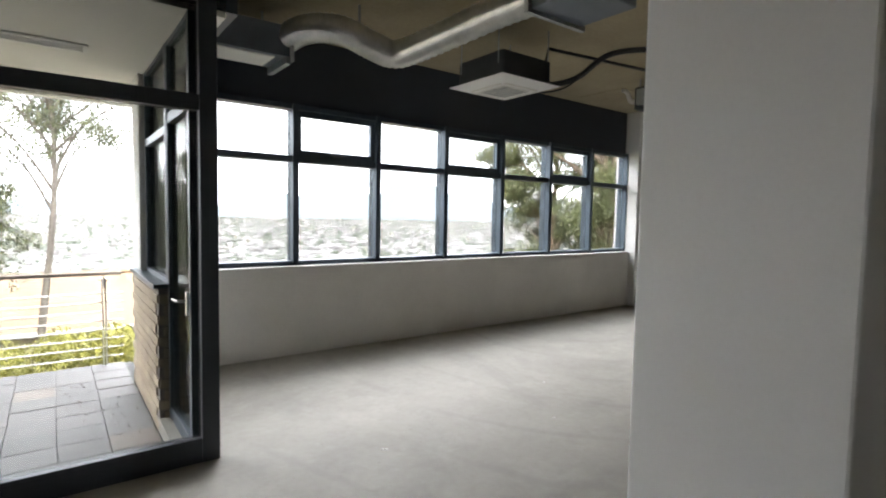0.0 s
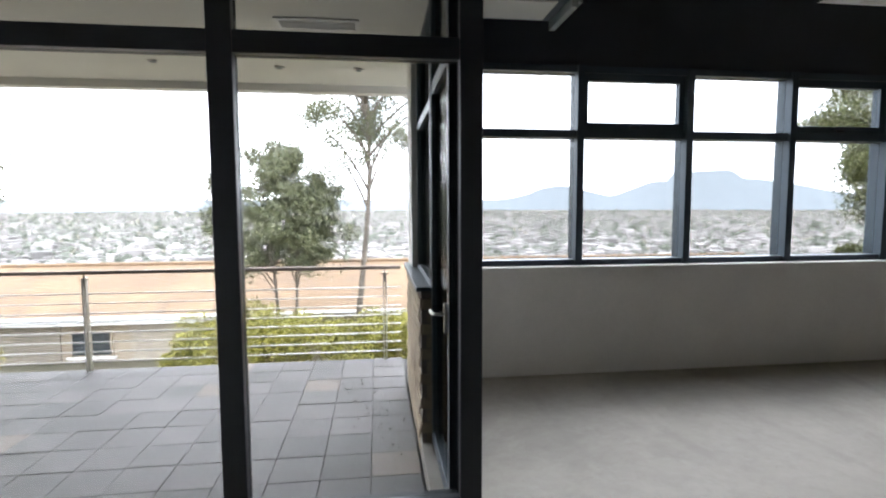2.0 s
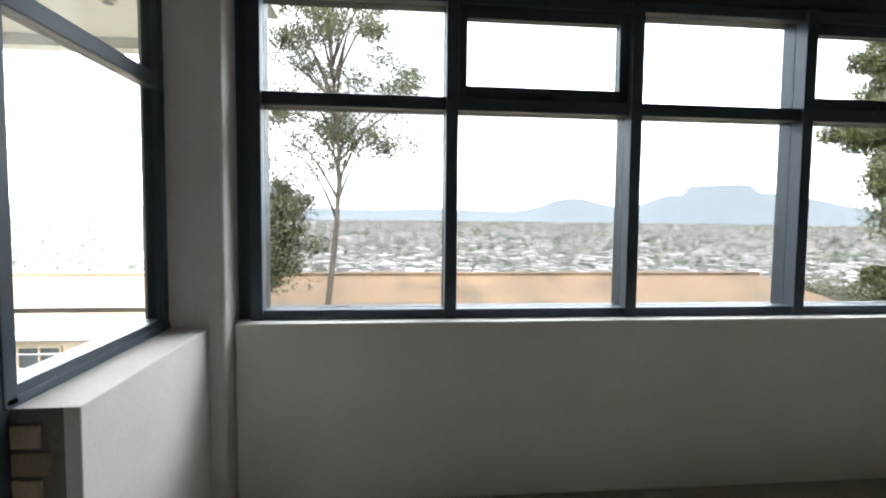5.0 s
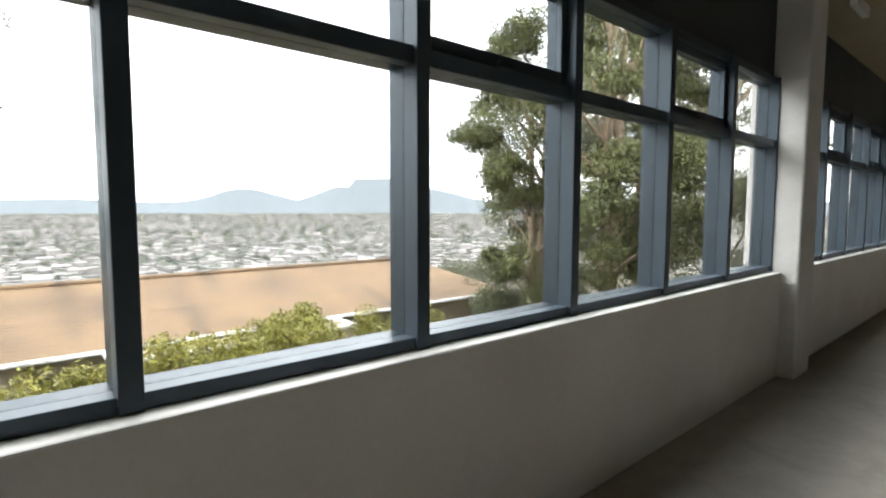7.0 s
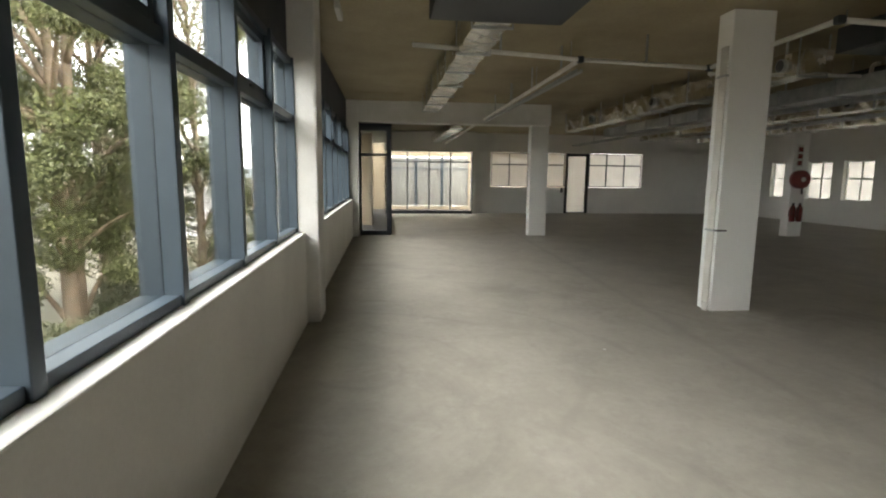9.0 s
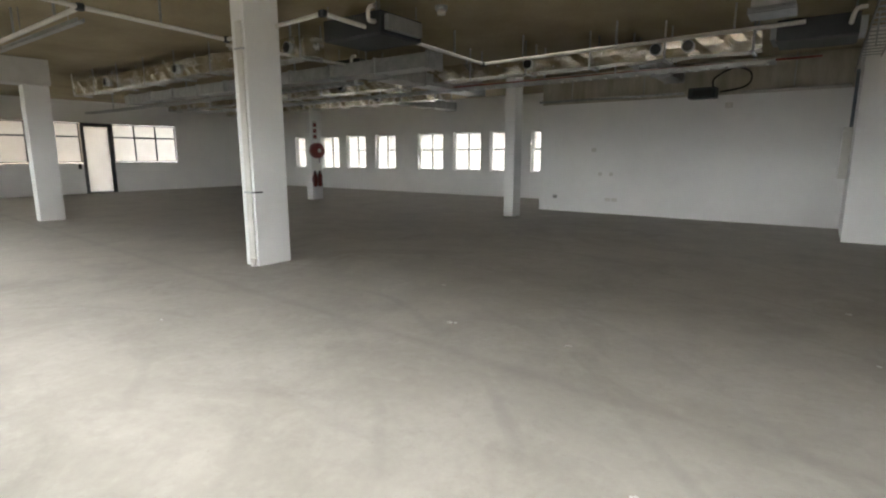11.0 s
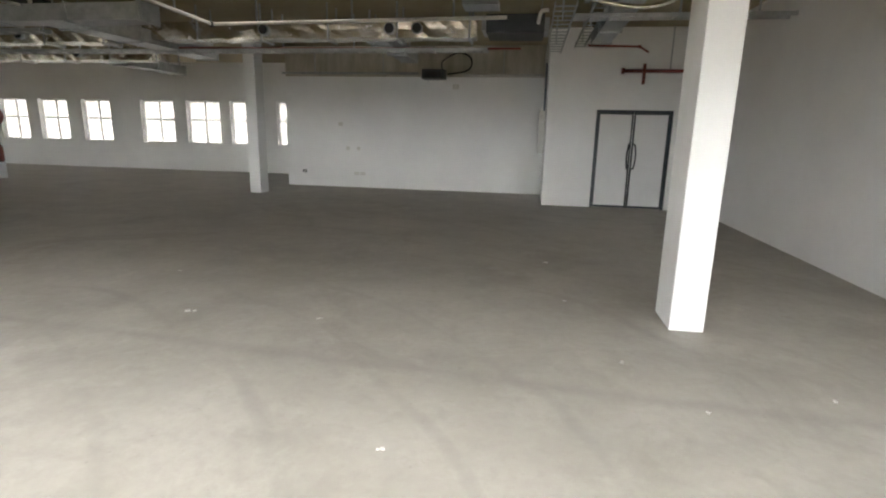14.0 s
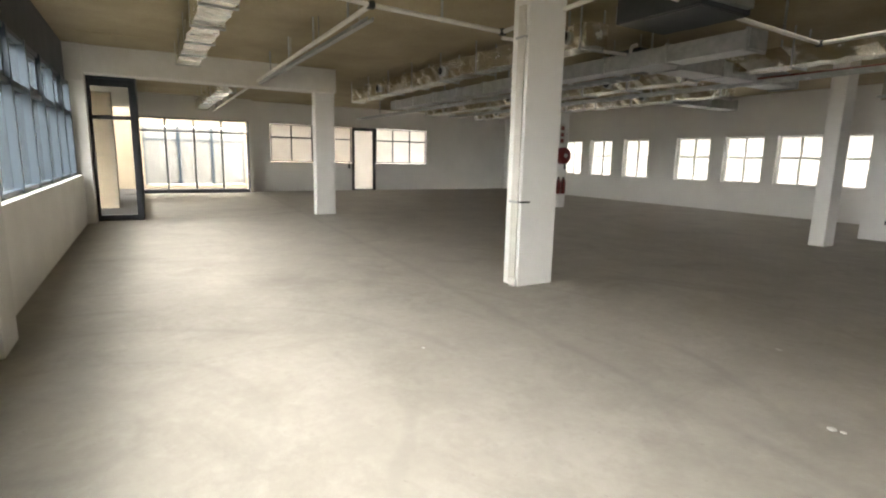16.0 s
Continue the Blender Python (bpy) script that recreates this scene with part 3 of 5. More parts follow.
# double door
dd = thing("door_2", "white filmed double door in a thin black frame, closed", "door", kind="structure", at=(-0.09, -0.09, 0))
for r in ((-1.08, -1.03, -12.82, -12.74, 0, 2.08), (0.41, 0.46, -12.82, -12.74, 0, 2.08), (-1.03, 0.41, -12.82, -12.74, 2.03, 2.08)):
    part("frame", box(*r, 0.003), M_BLACK, dd)
for a, b, hx in ((-1.03, -0.32, -0.38), (-0.3, 0.41, -0.24)):
    leaf = part("door_leaf", boxes([(a, a + 0.03, -12.81, -12.76, 0.015, 2.03), (b - 0.03, b, -12.81, -12.76, 0.015, 2.03), (a + 0.03, b - 0.03, -12.81, -12.76, 1.99, 2.03), (a + 0.03, b - 0.03, -12.81, -12.76, 0.015, 0.06)], 0.002), M_BLACK, dd)
    part("panel", box(a + 0.03, b - 0.03, -12.79, -12.775, 0.06, 1.99), M_DOORWHITE, leaf, "white film over the glass")
    s = 1 if hx > -0.31 else -1
    part("handle", tube(smooth_line([(hx - 0.02 * s, -12.76, 1.38), (hx, -12.69, 1.33), (hx + 0.02 * s, -12.68, 1.12), (hx, -12.69, 0.9), (hx - 0.02 * s, -12.76, 0.86)], 5), 0.018, 8), M_BLACK, leaf, "black bow pull handle")

# ---- balcony ----
solid("balcony_slab", box(-6.5, -0.0, -2.38, 0.86, -0.32, -0.112), M_GROUT, "balcony slab under the tiles", "slab", "structure")
solid("balcony_soffit", boxes([(-6.5, -0.0, -2.36, 1.15, 2.96, 3.2), (-6.5, -0.0, 1.0, 1.15, 2.88, 2.96), (-6.5, 0.1, 0.06, 1.15, 3.2, 4.3)]), M_SOFFIT, "white balcony soffit with fascia", "ceiling", "structure")
solid("balcony_wall_side", box(-6.6, -6.4, -2.43, 0.06, -0.3, 2.96), M_HOUSE, "rendered wall at the end of the balcony", "wall", "structure")
solid("facade_wall", boxes([(-6.5, -4.9, -2.37, -2.2, -0.3, 4.3)]), M_HOUSE, "rendered outer wall beside the balcony", "wall", "structure")
solid("lower_storey", boxes([(-6.5, 26.5, -18.5, -0.1, -6.5, -0.33)]), M_HOUSE, "rendered storey below the floor", "wall", "structure")
vent = thing("ceiling_vent", "white slotted air vent in the soffit", "vent")
part("frame", boxes([(-1.3, -0.7, -1.06, -1.02, 2.945, 2.958), (-1.3, -0.7, -0.86, -0.82, 2.945, 2.958), (-1.3, -1.27, -1.02, -0.86, 2.945, 2.958), (-0.73, -0.7, -1.02, -0.86, 2.945, 2.958)]), M_WHITE, vent)
part("backing", box(-1.27, -0.73, -1.02, -0.86, 2.954, 2.958), M_DUCTGREY, vent)
for k in range(5):
    part("slat", box(-1.265, -0.735, -1.005 + k * 0.032, -0.995 + k * 0.032, 2.944, 2.953), M_WHITE, vent)
for x, y in ((-1.5, 0.3), (-0.75, 0.3), (-2.6, 0.2), (-1.25, -1.6)):
    dl = thing("downlight", "small recessed downlight in the white soffit", "light", "soffit downlights")
    part("ring", tube([(x, y, 2.958), (x, y, 2.945)], 0.05, 16), M_STEEL, dl)
    part("lens", tube([(x, y, 2.945), (x, y, 2.941)], 0.032, 12), M_DUCTGREY, dl)

railing = thing("balcony_railing", "stainless balustrade with thin horizontal rails", "railing")
part("handrail", box(-6.4, -0.34, 0.745, 0.8, 0.935, 0.975, 0.012), M_RAILTOP, railing, "weathered brown handrail")
for k in range(4):
    x = -0.518 - 1.535 * k
    post = part("post", boxes([(x - 0.022, x - 0.008, 0.74, 0.79, -0.11, 0.9), (x + 0.008, x + 0.022, 0.74, 0.79, -0.11, 0.9)], 0.002), M_STEEL, railing)
    part("bracket", boxes([(x - 0.008, x + 0.008, 0.755, 0.775, 0.8, 0.94), (x - 0.05, x + 0.05, 0.757, 0.773, 0.875, 0.887)]), M_RAILTOP, post)
    part("base_plate", box(x - 0.05, x + 0.05, 0.72, 0.81, -0.112, -0.1, 0.002), M_STEEL, post)
for k in range(8):
    z = 0.02 + k * 0.102
    part("rail", tube([(-6.4, 0.765, z), (-0.34, 0.765, z)], 0.0075, 8), M_STEEL, railing)

solid("brick_wall_core", boxes([(-0.295, 0.03, -1.49, -0.36, 0, 1.05), (-0.295, -0.05, -1.49, 0.06, -0.11, 0.0)], 0.004), M_SILL, "low wall plastered white inside, brick outside", "wall", "structure")
coping = solid("wall_coping", box(-0.34, -0.16, -1.52, 0.04, 1.052, 1.085, 0.004), M_FRAME, "dark metal coping on the low wall", "coping", "structure")

# ---- services under the slab ----
GROUP_DUCT = "ducts under the slab"


def foil_duct(x0, x1, y0, y1, z0, z1, seed, holes=()):
    d = thing("foil_duct", "rectangular air duct wrapped in crinkled silver foil", "duct", GROUP_DUCT)
    part("wrap", crumpled_box(x0, x1, y0, y1, z0, z1, 0.16, 0.016, seed), M_FOIL, d)
    long_x = (x1 - x0) > (y1 - y0)
    lo, hi = (x0, x1) if long_x else (y0, y1)
    n = int((hi - lo) / 1.25)
    for k in range(n + 1):
        c = lo + 0.1 + (hi - lo - 0.2) * k / max(n, 1)
        if long_x:
            part("hanger", boxes([(c - 0.012, c + 0.012, y0 - 0.03, y0 - 0.022, z0 - 0.02, CEIL), (c - 0.012, c + 0.012, y1 + 0.022, y1 + 0.03, z0 - 0.02, CEIL), (c - 0.02, c + 0.02, y0 - 0.03, y1 + 0.03, z0 - 0.045, z0 - 0.02)]), M_GALV, d)
        else:
            part("hanger", boxes([(x0 - 0.03, x0 - 0.022, c - 0.012, c + 0.012, z0 - 0.02, CEIL), (x1 + 0.022, x1 + 0.03, c - 0.012, c + 0.012, z0 - 0.02, CEIL), (x0 - 0.03, x1 + 0.03, c - 0.02, c + 0.02, z0 - 0.045, z0 - 0.02)]), M_GALV, d)
    for h in holes:
        z = (z0 + z1) / 2
        part("spigot", tube([(h, y1 - 0.02, z), (h, y1 + 0.07, z)], 0.095, 18), M_GALV, d)
        # black disc on the closed end paints the shade inside the spigot
        part("spigot_opening", tube([(h, y1 + 0.071, z), (h, y1 + 0.074, z)], 0.082, 18), M_DARKPLASTIC, d, "black disc for the shade in the spigot mouth")
    return d


foil_duct(7.7, 15.3, -2.5, -2.1, 3.32, 3.62, 3)
foil_duct(2.75, 9.3, -10.85, -10.45, 3.13, 3.43, 5, (4.25, 3.76, 6.6))
foil_duct(8.9, 18.6, -7.35, -6.95, 3.18, 3.5, 7, (9.3, 13.0, 16.4))
foil_duct(10.4, 20.5, -13.0, -12.65, 3.05, 3.38, 9, (12.6, 16.0, 19.0))
foil_duct(9.6, 20.0, -10.6, -10.2, 3.05, 3.35, 11, (11.5, 15.0))
foil_duct(18.5, 25.0, -3.6, -3.2, 3.2, 3.5, 13)


def galv_duct(x0, x1, y0, y1, z0, z1):
    d = thing("galvanised_duct", "bare galvanised steel duct hung below the slab", "duct", GROUP_DUCT)
    part("body", box(x0, x1, y0, y1, z0, z1, 0.004), M_GALV, d)
    long_x = (x1 - x0) > (y1 - y0)
    lo, hi = (x0, x1) if long_x else (y0, y1)
    k = lo + 0.02
    while k < hi - 0.03:
        r = (k, k + 0.03, y0 - 0.025, y1 + 0.025, z0 - 0.025, z1 + 0.025) if long_x else (x0 - 0.025, x1 + 0.025, k, k + 0.03, z0 - 0.025, z1 + 0.025)
        part("flange", box(*r), M_GALV, d)
        k += 1.2
    for yy in (y0 + 0.024, y1 - 0.024):
        part("hanger", box((x0 + x1) / 2 - 0.015, (x0 + x1) / 2 + 0.015, yy - 0.004, yy + 0.004, z1, CEIL), M_GALV, d)
    return d


galv_duct(7.3, 18.5, -8.6, -8.2, 3.02, 3.26)
galv_duct(8.9, 9.4, -12.6, -8.6, 3.05, 3.3)
galv_duct(12.4, 12.8, -16.4, -13.1, 3.1, 3.35)
galv_duct(4.6, 5.0, -14.3, -11.0, 3.22, 3.45)
galv_duct(0.3, 0.65, -12.2, -8.7, 3.3, 3.5)


def fan_unit(x0, x1, y0, y1, z0, z1, label):
    u = thing("fan_coil_unit", label, "fan coil unit", "fan coil units")
    part("casing", box(x0, x1, y0, y1, z0, z1, 0.012), M_ACBODY, u)
    for x in (x0 + 0.06, x1 - 0.06):
        for y in (y0 + 0.05, y1 - 0.05):
            part("hanger_rod", tube([(x, y, z1), (x, y, CEIL)], 0.006, 6), M_GALV, u)
    part("bottom_plate", box(x0 + 0.03, x1 - 0.38, y0 + 0.03, y1 - 0.03, z0 - 0.012, z0), M_ACBODY, u)
    part("collar", box(x0 - 0.08, x0, y0 + 0.08, y1 - 0.08, z0 + 0.05, z1 - 0.05, 0.004), M_GALV, u)
    part("collar", box(x1, x1 + 0.08, y0 + 0.08, y1 - 0.08, z0 + 0.05, z1 - 0.05, 0.004), M_GALV, u)
    ym = (y0 + y1) / 2
    part("pipe_connection", tube(smooth_line([(x0 + 0.1, y1, z0 + 0.15), (x0 + 0.1, y1 + 0.12, z0 + 0.15), (x0 + 0.06, y1 + 0.16, z0 + 0.28), (x0 - 0.05, y1 + 0.16, z0 + 0.3)], 4), 0.03, 8), M_PVC, u)
    return u


fan_unit(6.9, 8.05, -7.5, -6.6, 3.22, 3.52, "black ducted fan coil unit hung from rods")
fan_unit(5.9, 7.6, -3.0, -1.6, 3.28, 3.6, "dark ducted fan coil unit near the windows")
fan_unit(1.6, 2.55, -11.0, -10.2, 3.16, 3.45, "dark fan coil unit at the end of a foil duct")
fan_unit(9.6, 10.3, -9.7, -8.9, 3.2, 3.5, "dark fan coil unit between the ducts")

fc = thing("split_unit", "small black fan unit above the blank wall", "fan coil unit", at=(-0.05, -0.117, 0))
part("casing", box(4.02, 4.6, -14.83, -14.45, 2.86, 3.1, 0.012), M_ACBODY, fc)
part("outlet", box(4.1, 4.5, -14.45, -14.435, 2.9, 3.04), M_DARKPLASTIC, fc)
part("cable", tube(smooth_line([(4.1, -14.6, 3.1), (4.08, -14.6, 3.3), (3.7, -14.6, 3.5), (3.4, -14.6, 3.4), (3.35, -14.6, 3.2), (3.5, -14.55, 3.05), (3.95, -14.55, 2.98)], 6), 0.022, 8), M_DARKPLASTIC, fc)

# ceiling cassette by the first windows
ac = thing("cassette_air_conditioner", "white ceiling cassette hanging below its dark casing", "air conditioner")
cx, cy, cz = 3.08, -1.81, 3.06
part("casing", box(cx - 0.36, cx + 0.36, cy - 0.36, cy + 0.36, cz + 0.045, cz + 0.32, 0.03), M_ACBODY, ac)
bm = bmesh.new()
made = bmesh.ops.create_cone(bm, cap_ends=True, segments=4, radius1=0.43, radius2=0.62, depth=0.045, matrix=pose(cx, cy, cz + 0.0225, 0, 0, 45))
part("fascia", bm, M_WHITE, ac)
part("intake_grille", box(cx - 0.2, cx + 0.2, cy - 0.2, cy + 0.2, cz - 0.008, cz + 0.002, 0.003), M_PVC, ac)
for k in range(9):
    part("grille_slot", box(cx - 0.18, cx + 0.18, cy - 0.172 + k * 0.042, cy - 0.16 + k * 0.042, cz - 0.011, cz - 0.007), M_DUCTGREY, ac)
for dx, dy, w, h in ((0, 0.27, 0.24, 0.022), (0, -0.27, 0.24, 0.022), (0.27, 0, 0.022, 0.24), (-0.27, 0, 0.022, 0.24)):
    part("louvre", box(cx + dx - w, cx + dx + w, cy + dy - h, cy + dy + h, cz - 0.006, cz + 0.004, 0.003), M_PVC, ac)
for dx in (-0.37, 0.37):
    for dy in (-0.3, 0.3):
        part("hanger_rod", tube([(cx + dx, cy + dy, cz + 0.18), (cx + dx, cy + dy, CEIL)], 0.006, 6), M_GALV, ac)
part("insulated_pipe", tube(smooth_line([(cx + 0.36, cy - 0.15, 3.2), (cx + 0.6, cy - 0.2, 3.2), (cx + 0.85, cy - 0.35, 3.3), (cx + 1.1, cy - 0.6, 3.55), (cx + 1.6, cy - 1.0, 3.6), (cx + 2.4, cy - 1.4, 3.55)], 6), 0.032, 8), M_DARKPLASTIC, ac)
part("drain_pipe", tube([(cx + 0.36, cy - 0.25, 3.3), (cx + 0.42, cy - 0.26, 3.55), (cx + 2.6, cy - 0.7, 3.5)], 0.018, 8), M_DARKPLASTIC, ac)
part("cable", tube(smooth_line([(cx + 0.36, cy - 0.05, 3.14), (cx + 0.55, cy - 0.1, 3.12), (cx + 0.75, cy - 0.3, 3.2), (cx + 0.95, cy - 0.6, 3.5)], 5), 0.01, 6), M_DARKPLASTIC, ac)

# fresh-air duct from the window band
fa = thing("fresh_air_duct", "grey rectangular duct with a silver flexible hose", "duct")
part("box_duct", box(-0.15, 0.95, -1.0, -0.5, 3.2, 3.5, 0.006), M_DUCTGREY, fa)
part("outlet_panel", box(0.1, 0.82, -0.94, -0.55, 3.19, 3.2), M_SOFFIT, fa, "pale open underside")
part("end_flange", boxes([(0.95, 0.98, -1.04, -0.46, 3.16, 3.54), (0.9, 0.95, -1.02, -0.48, 3.13, 3.2)]), M_GALV, fa)


def ribbed_hose(pts, r, rib=0.006, steps=14):
    line = smooth_line(pts, steps)
    return tube(line, [r + rib * (1 if k % 2 else -1) for k in range(len(line))], 16)


part("flexible_hose", ribbed_hose([(0.9, -0.8, 3.36), (1.05, -1.1, 3.46), (1.3, -1.38, 3.44), (1.6, -1.46, 3.34), (1.88, -1.5, 3.3), (2.05, -2.0, 3.37), (2.18, -2.7, 3.45), (2.25, -3.25, 3.46)], 0.135), M_SPIRAL, fa, "dented silver spiral hose")
part("plenum", box(2.0, 2.6, -3.75, -3.2, 3.26, 3.58, 0.01), M_DUCTGREY, fa)
part("band", boxes([(1.96, 2.64, -3.24, -3.2, 3.23, 3.61)]), M_GALV, fa)
for x, y in ((0.2, -0.62), (0.8, -0.62), (1.5, -1.4), (2.22, -2.5)):
    part("hanger", box(x - 0.01, x + 0.01, y - 0.004, y + 0.004, 3.4, CEIL), M_GALV, fa)


def pipe(name, label, category, pts, r, material, group="", clips=1.6):
    p = thing(name, label, category, group)
    part("tube", tube(pts, r, 10), material, p)
    for a, b in zip(pts, pts[1:]):
        a, b = Vector(a), Vector(b)
        n = int((b - a).length / clips)
        for k in range(n):
            c = a.lerp(b, (k + 0.5) / n)
            part("pipe_clip", box(c.x - 0.012, c.x + 0.012, c.y - 0.012, c.y + 0.012, c.z - r - 0.006, CEIL if abs(c.z - 3.3) < 0.5 else c.z + r), M_GALV, p)
    for q in pts[1:-1]:
        q = Vector(q)
        part("elbow", box(q.x - r * 1.5, q.x + r * 1.5, q.y - r * 1.5, q.y + r * 1.5, q.z - r * 1.5, q.z + r * 1.5, r * 0.6), M_ACBODY if material == M_PVC else material, p)
    return p


G_PIPE = "white pipes under the slab"
pipe("drain_pipe", "long white plastic drain pipe under the slab", "pipe", [(9.35, -3.88, 3.34), (25.7, -3.88, 3.2)], 0.032, M_PVC, G_PIPE)
pipe("drain_pipe", "white plastic cross pipe under the slab", "pipe", [(8.95, -1.5, 3.36), (9.35, -3.88, 3.34), (9.4, -5.85, 3.3), (7.15, -5.8, 3.33), (7.35, -10.0, 3.3), (2.2, -9.95, 3.34)], 0.03, M_PVC, G_PIPE)
pipe("drain_pipe", "white plastic pipe between the ducts", "pipe", [(9.4, -5.85, 3.22), (9.2, -8.1, 3.22)], 0.025, M_PVC, G_PIPE)
ch = thing("support_channel", "galvanised channel slung below the white pipe", "support")
part("channel", boxes([(9.5, 17.5, -3.975, -3.895, 3.2, 3.206), (9.5, 17.5, -3.975, -3.969, 3.2, 3.25), (9.5, 17.5, -3.901, -3.895, 3.2, 3.25)]), M_GALV, ch)
for k in range(5):
    part("hanger_rod", tube([(9.9 + 1.8 * k, -3.935, 3.2), (9.9 + 1.8 * k, -3.935, CEIL)], 0.006, 6), M_GALV, ch)
pipe("red_sprinkler_pipe", "red oxide steel pipe along the services", "pipe", [(9.5, -11.2, 3.1), (2.0, -11.6, 3.12)], 0.02, M_REDPIPE)
sp = pipe("red_sprinkler_pipe", "red steel pipe with a cross piece over the double door", "pipe", [(-0.1, -12.79, 2.86), (-1.9, -12.79, 2.86)], 0.035, M_REDPIPE)
part("branch", tube([(-0.5, -12.79, 2.6), (-0.5, -12.79, 3.0)], 0.032, 10), M_REDPIPE, sp)
part("flange", tube([(-0.1, -12.79, 2.86), (-0.05, -12.79, 2.86)], 0.06, 12), M_REDPIPE, sp)
pipe("red_sprinkler_pipe", "thin red pipe below the slab", "pipe", [(0.7, -12.4, 3.3), (-0.3, -12.45, 3.28), (-0.5, -12.6, 3.2)], 0.02, M_REDPIPE)
pipe("conduit_run", "grey steel conduit along the blank wall", "conduit", [(8.48, -14.89, 3.02), (4.7, -14.89, 3.02)], 0.03, M_GALV)
pipe("conduit_run", "bright steel conduit above the blank wall", "conduit", [(3.5, -14.89, 2.98), (1.5, -14.89, 2.98)], 0.035, M_STEEL)


def cable_tray(x0, x1, y0, y1, z, label):
    t = thing("cable_tray", label, "cable tray", "cable trays")
    long_x = (x1 - x0) > (y1 - y0)
    if long_x:
        part("side_rail", box(x0, x1, y0, y0 + 0.012, z, z + 0.06), M_GALV, t)
        part("side_rail", box(x0, x1, y1 - 0.012, y1, z, z + 0.06), M_GALV, t)
    else:
        part("side_rail", box(x0, x0 + 0.012, y0, y1, z, z + 0.06), M_GALV, t)
        part("side_rail", box(x1 - 0.012, x1, y0, y1, z, z + 0.06), M_GALV, t)
    lo, hi = (x0, x1) if long_x else (y0, y1)
    k = lo + 0.1
    while k < hi:
        part("rung", box(k, k + 0.03, y0 + 0.012, y1 - 0.012, z + 0.006, z + 0.02) if long_x else box(x0 + 0.012, x1 - 0.012, k, k + 0.03, z + 0.006, z + 0.02), M_GALV, t)
        k += 0.3
    for f in (0.15, 0.5, 0.85):
        c = lo + (hi - lo) * f
        part("hanger", box(c - 0.012, c + 0.012, (y0 + y1) / 2 - 0.012, (y0 + y1) / 2 + 0.012, z, CEIL) if long_x else box((x0 + x1) / 2 - 0.012, (x0 + x1) / 2 + 0.012, c - 0.012, c + 0.012, z, CEIL), M_GALV, t)
    return t


cable_tray(1.2, 1.5, -14.8, -8.6, 3.2, "galvanised ladder tray running to the blank wall")
cable_tray(0.75, 0.95, -12.6, -8.3, 3.28, "narrow galvanised cable tray beside the ladder tray")
cable_tray(-1.86, 1.2, -9.8, -9.55, 3.24, "galvanised tray running to the side wall")
cable_tray(2.6, 20.0, -11.45, -11.2, 3.02, "long galvanised tray below the foil ducts")
cable_tray(10.0, 24.0, -9.4, -9.15, 3.05, "long galvanised tray between the ducts")
hose = thing("flexible_hose", "thin silver corrugated hose sagging from the tray", "hose")
part("tube", ribbed_hose([(1.1, -8.45, 3.26), (0.8, -8.4, 3.17), (0.45, -8.42, 3.13), (0.15, -8.45, 3.18), (-0.05, -8.5, 3.28)], 0.03, 0.005, 20), M_FOIL, hose)
part("clamp", box(1.07, 1.13, -8.48, -8.42, 3.2, CEIL), M_GALV, hose)
vb = thing("ceiling_diffuser_box", "square galvanised air terminal box", "air terminal", at=(0, 0, 0))
part("body", box(2.3, 2.75, -9.3, -8.9, 3.38, 3.6, 0.005), M_GALV, vb)
for k in range(3):
    part("fin", box(2.27, 2.78, -9.33, -8.87, 3.3 + 0.03 * k, 3.31 + 0.03 * k), M_GALV, vb)
part("hanger", box(2.5, 2.53, -9.1, -9.08, 3.6, CEIL), M_GALV, vb)
sd = thing("smoke_detector", "small round detector on the slab", "detector")
part("base", tube([(6.6, -7.6, CEIL), (6.6, -7.6, CEIL - 0.06)], 0.09, 14), M_GALV, sd)
part("sensor", tube([(6.6, -7.6, CEIL - 0.06), (6.6, -7.6, CEIL - 0.12)], 0.06, 14), M_PVC, sd)
fs = thing("light_batten", "short pale batten fixed beside the window column", "batten")
part("body", box(8.48, 9.0, -0.62, -0.56, CEIL - 0.1, CEIL, 0.006), M_PVC, fs)

# ---- things on the columns and walls ----
cd = thing("column_conduits", "white plastic conduits strapped to a column", "conduit")
for k, x in enumerate((8.19, 8.235, 8.28)):
    part("tube", tube(smooth_line([(x - 0.02 * k - 0.06, -5.24, 0.02), (x - 0.02, -5.28, 0.1), (x, -5.295, 0.2), (x, -5.295, 1.6), (x, -5.295, 3.3)], 4), 0.018, 8), M_PVC, cd)
for z in (1.05, 2.95):
    part("strap", box(8.15, 8.32, -5.317, -5.27, z - 0.012, z + 0.012), M_GALV, cd)
part("bracket", box(8.11, 8.137, -5.43, -5.29, 1.04, 1.06), M_DARKPLASTIC, cd)

reel = thing("fire_hose_reel", "red fire hose reel on a white column", "hose reel", at=(0.12, -0.46, 0))
part("disc", tube([(16.32, -13.0, 1.72), (16.14, -13.0, 1.72)], 0.27, 26), M_RED, reel)
part("rim", tube([(16.14, -13.0, 1.72), (16.1, -13.0, 1.72)], [0.27, 0.24], 26), M_RED, reel)
part("hub", tube([(16.1, -13.0, 1.72), (16.08, -13.0, 1.72)], 0.07, 14), M_DEBRIS, reel, "white label on the hub")
part("nozzle", tube([(16.24, -13.1, 1.5), (16.22, -13.1, 1.28)], 0.025, 8), M_DARKPLASTIC, reel)
sign = thing("fire_sign", "faded red and white safety sign on the column", "sign", at=(0.12, -0.46, 0))
part("panel", box(16.305, 16.318, -13.1, -12.9, 2.1, 2.75), M_OUTLET, sign)
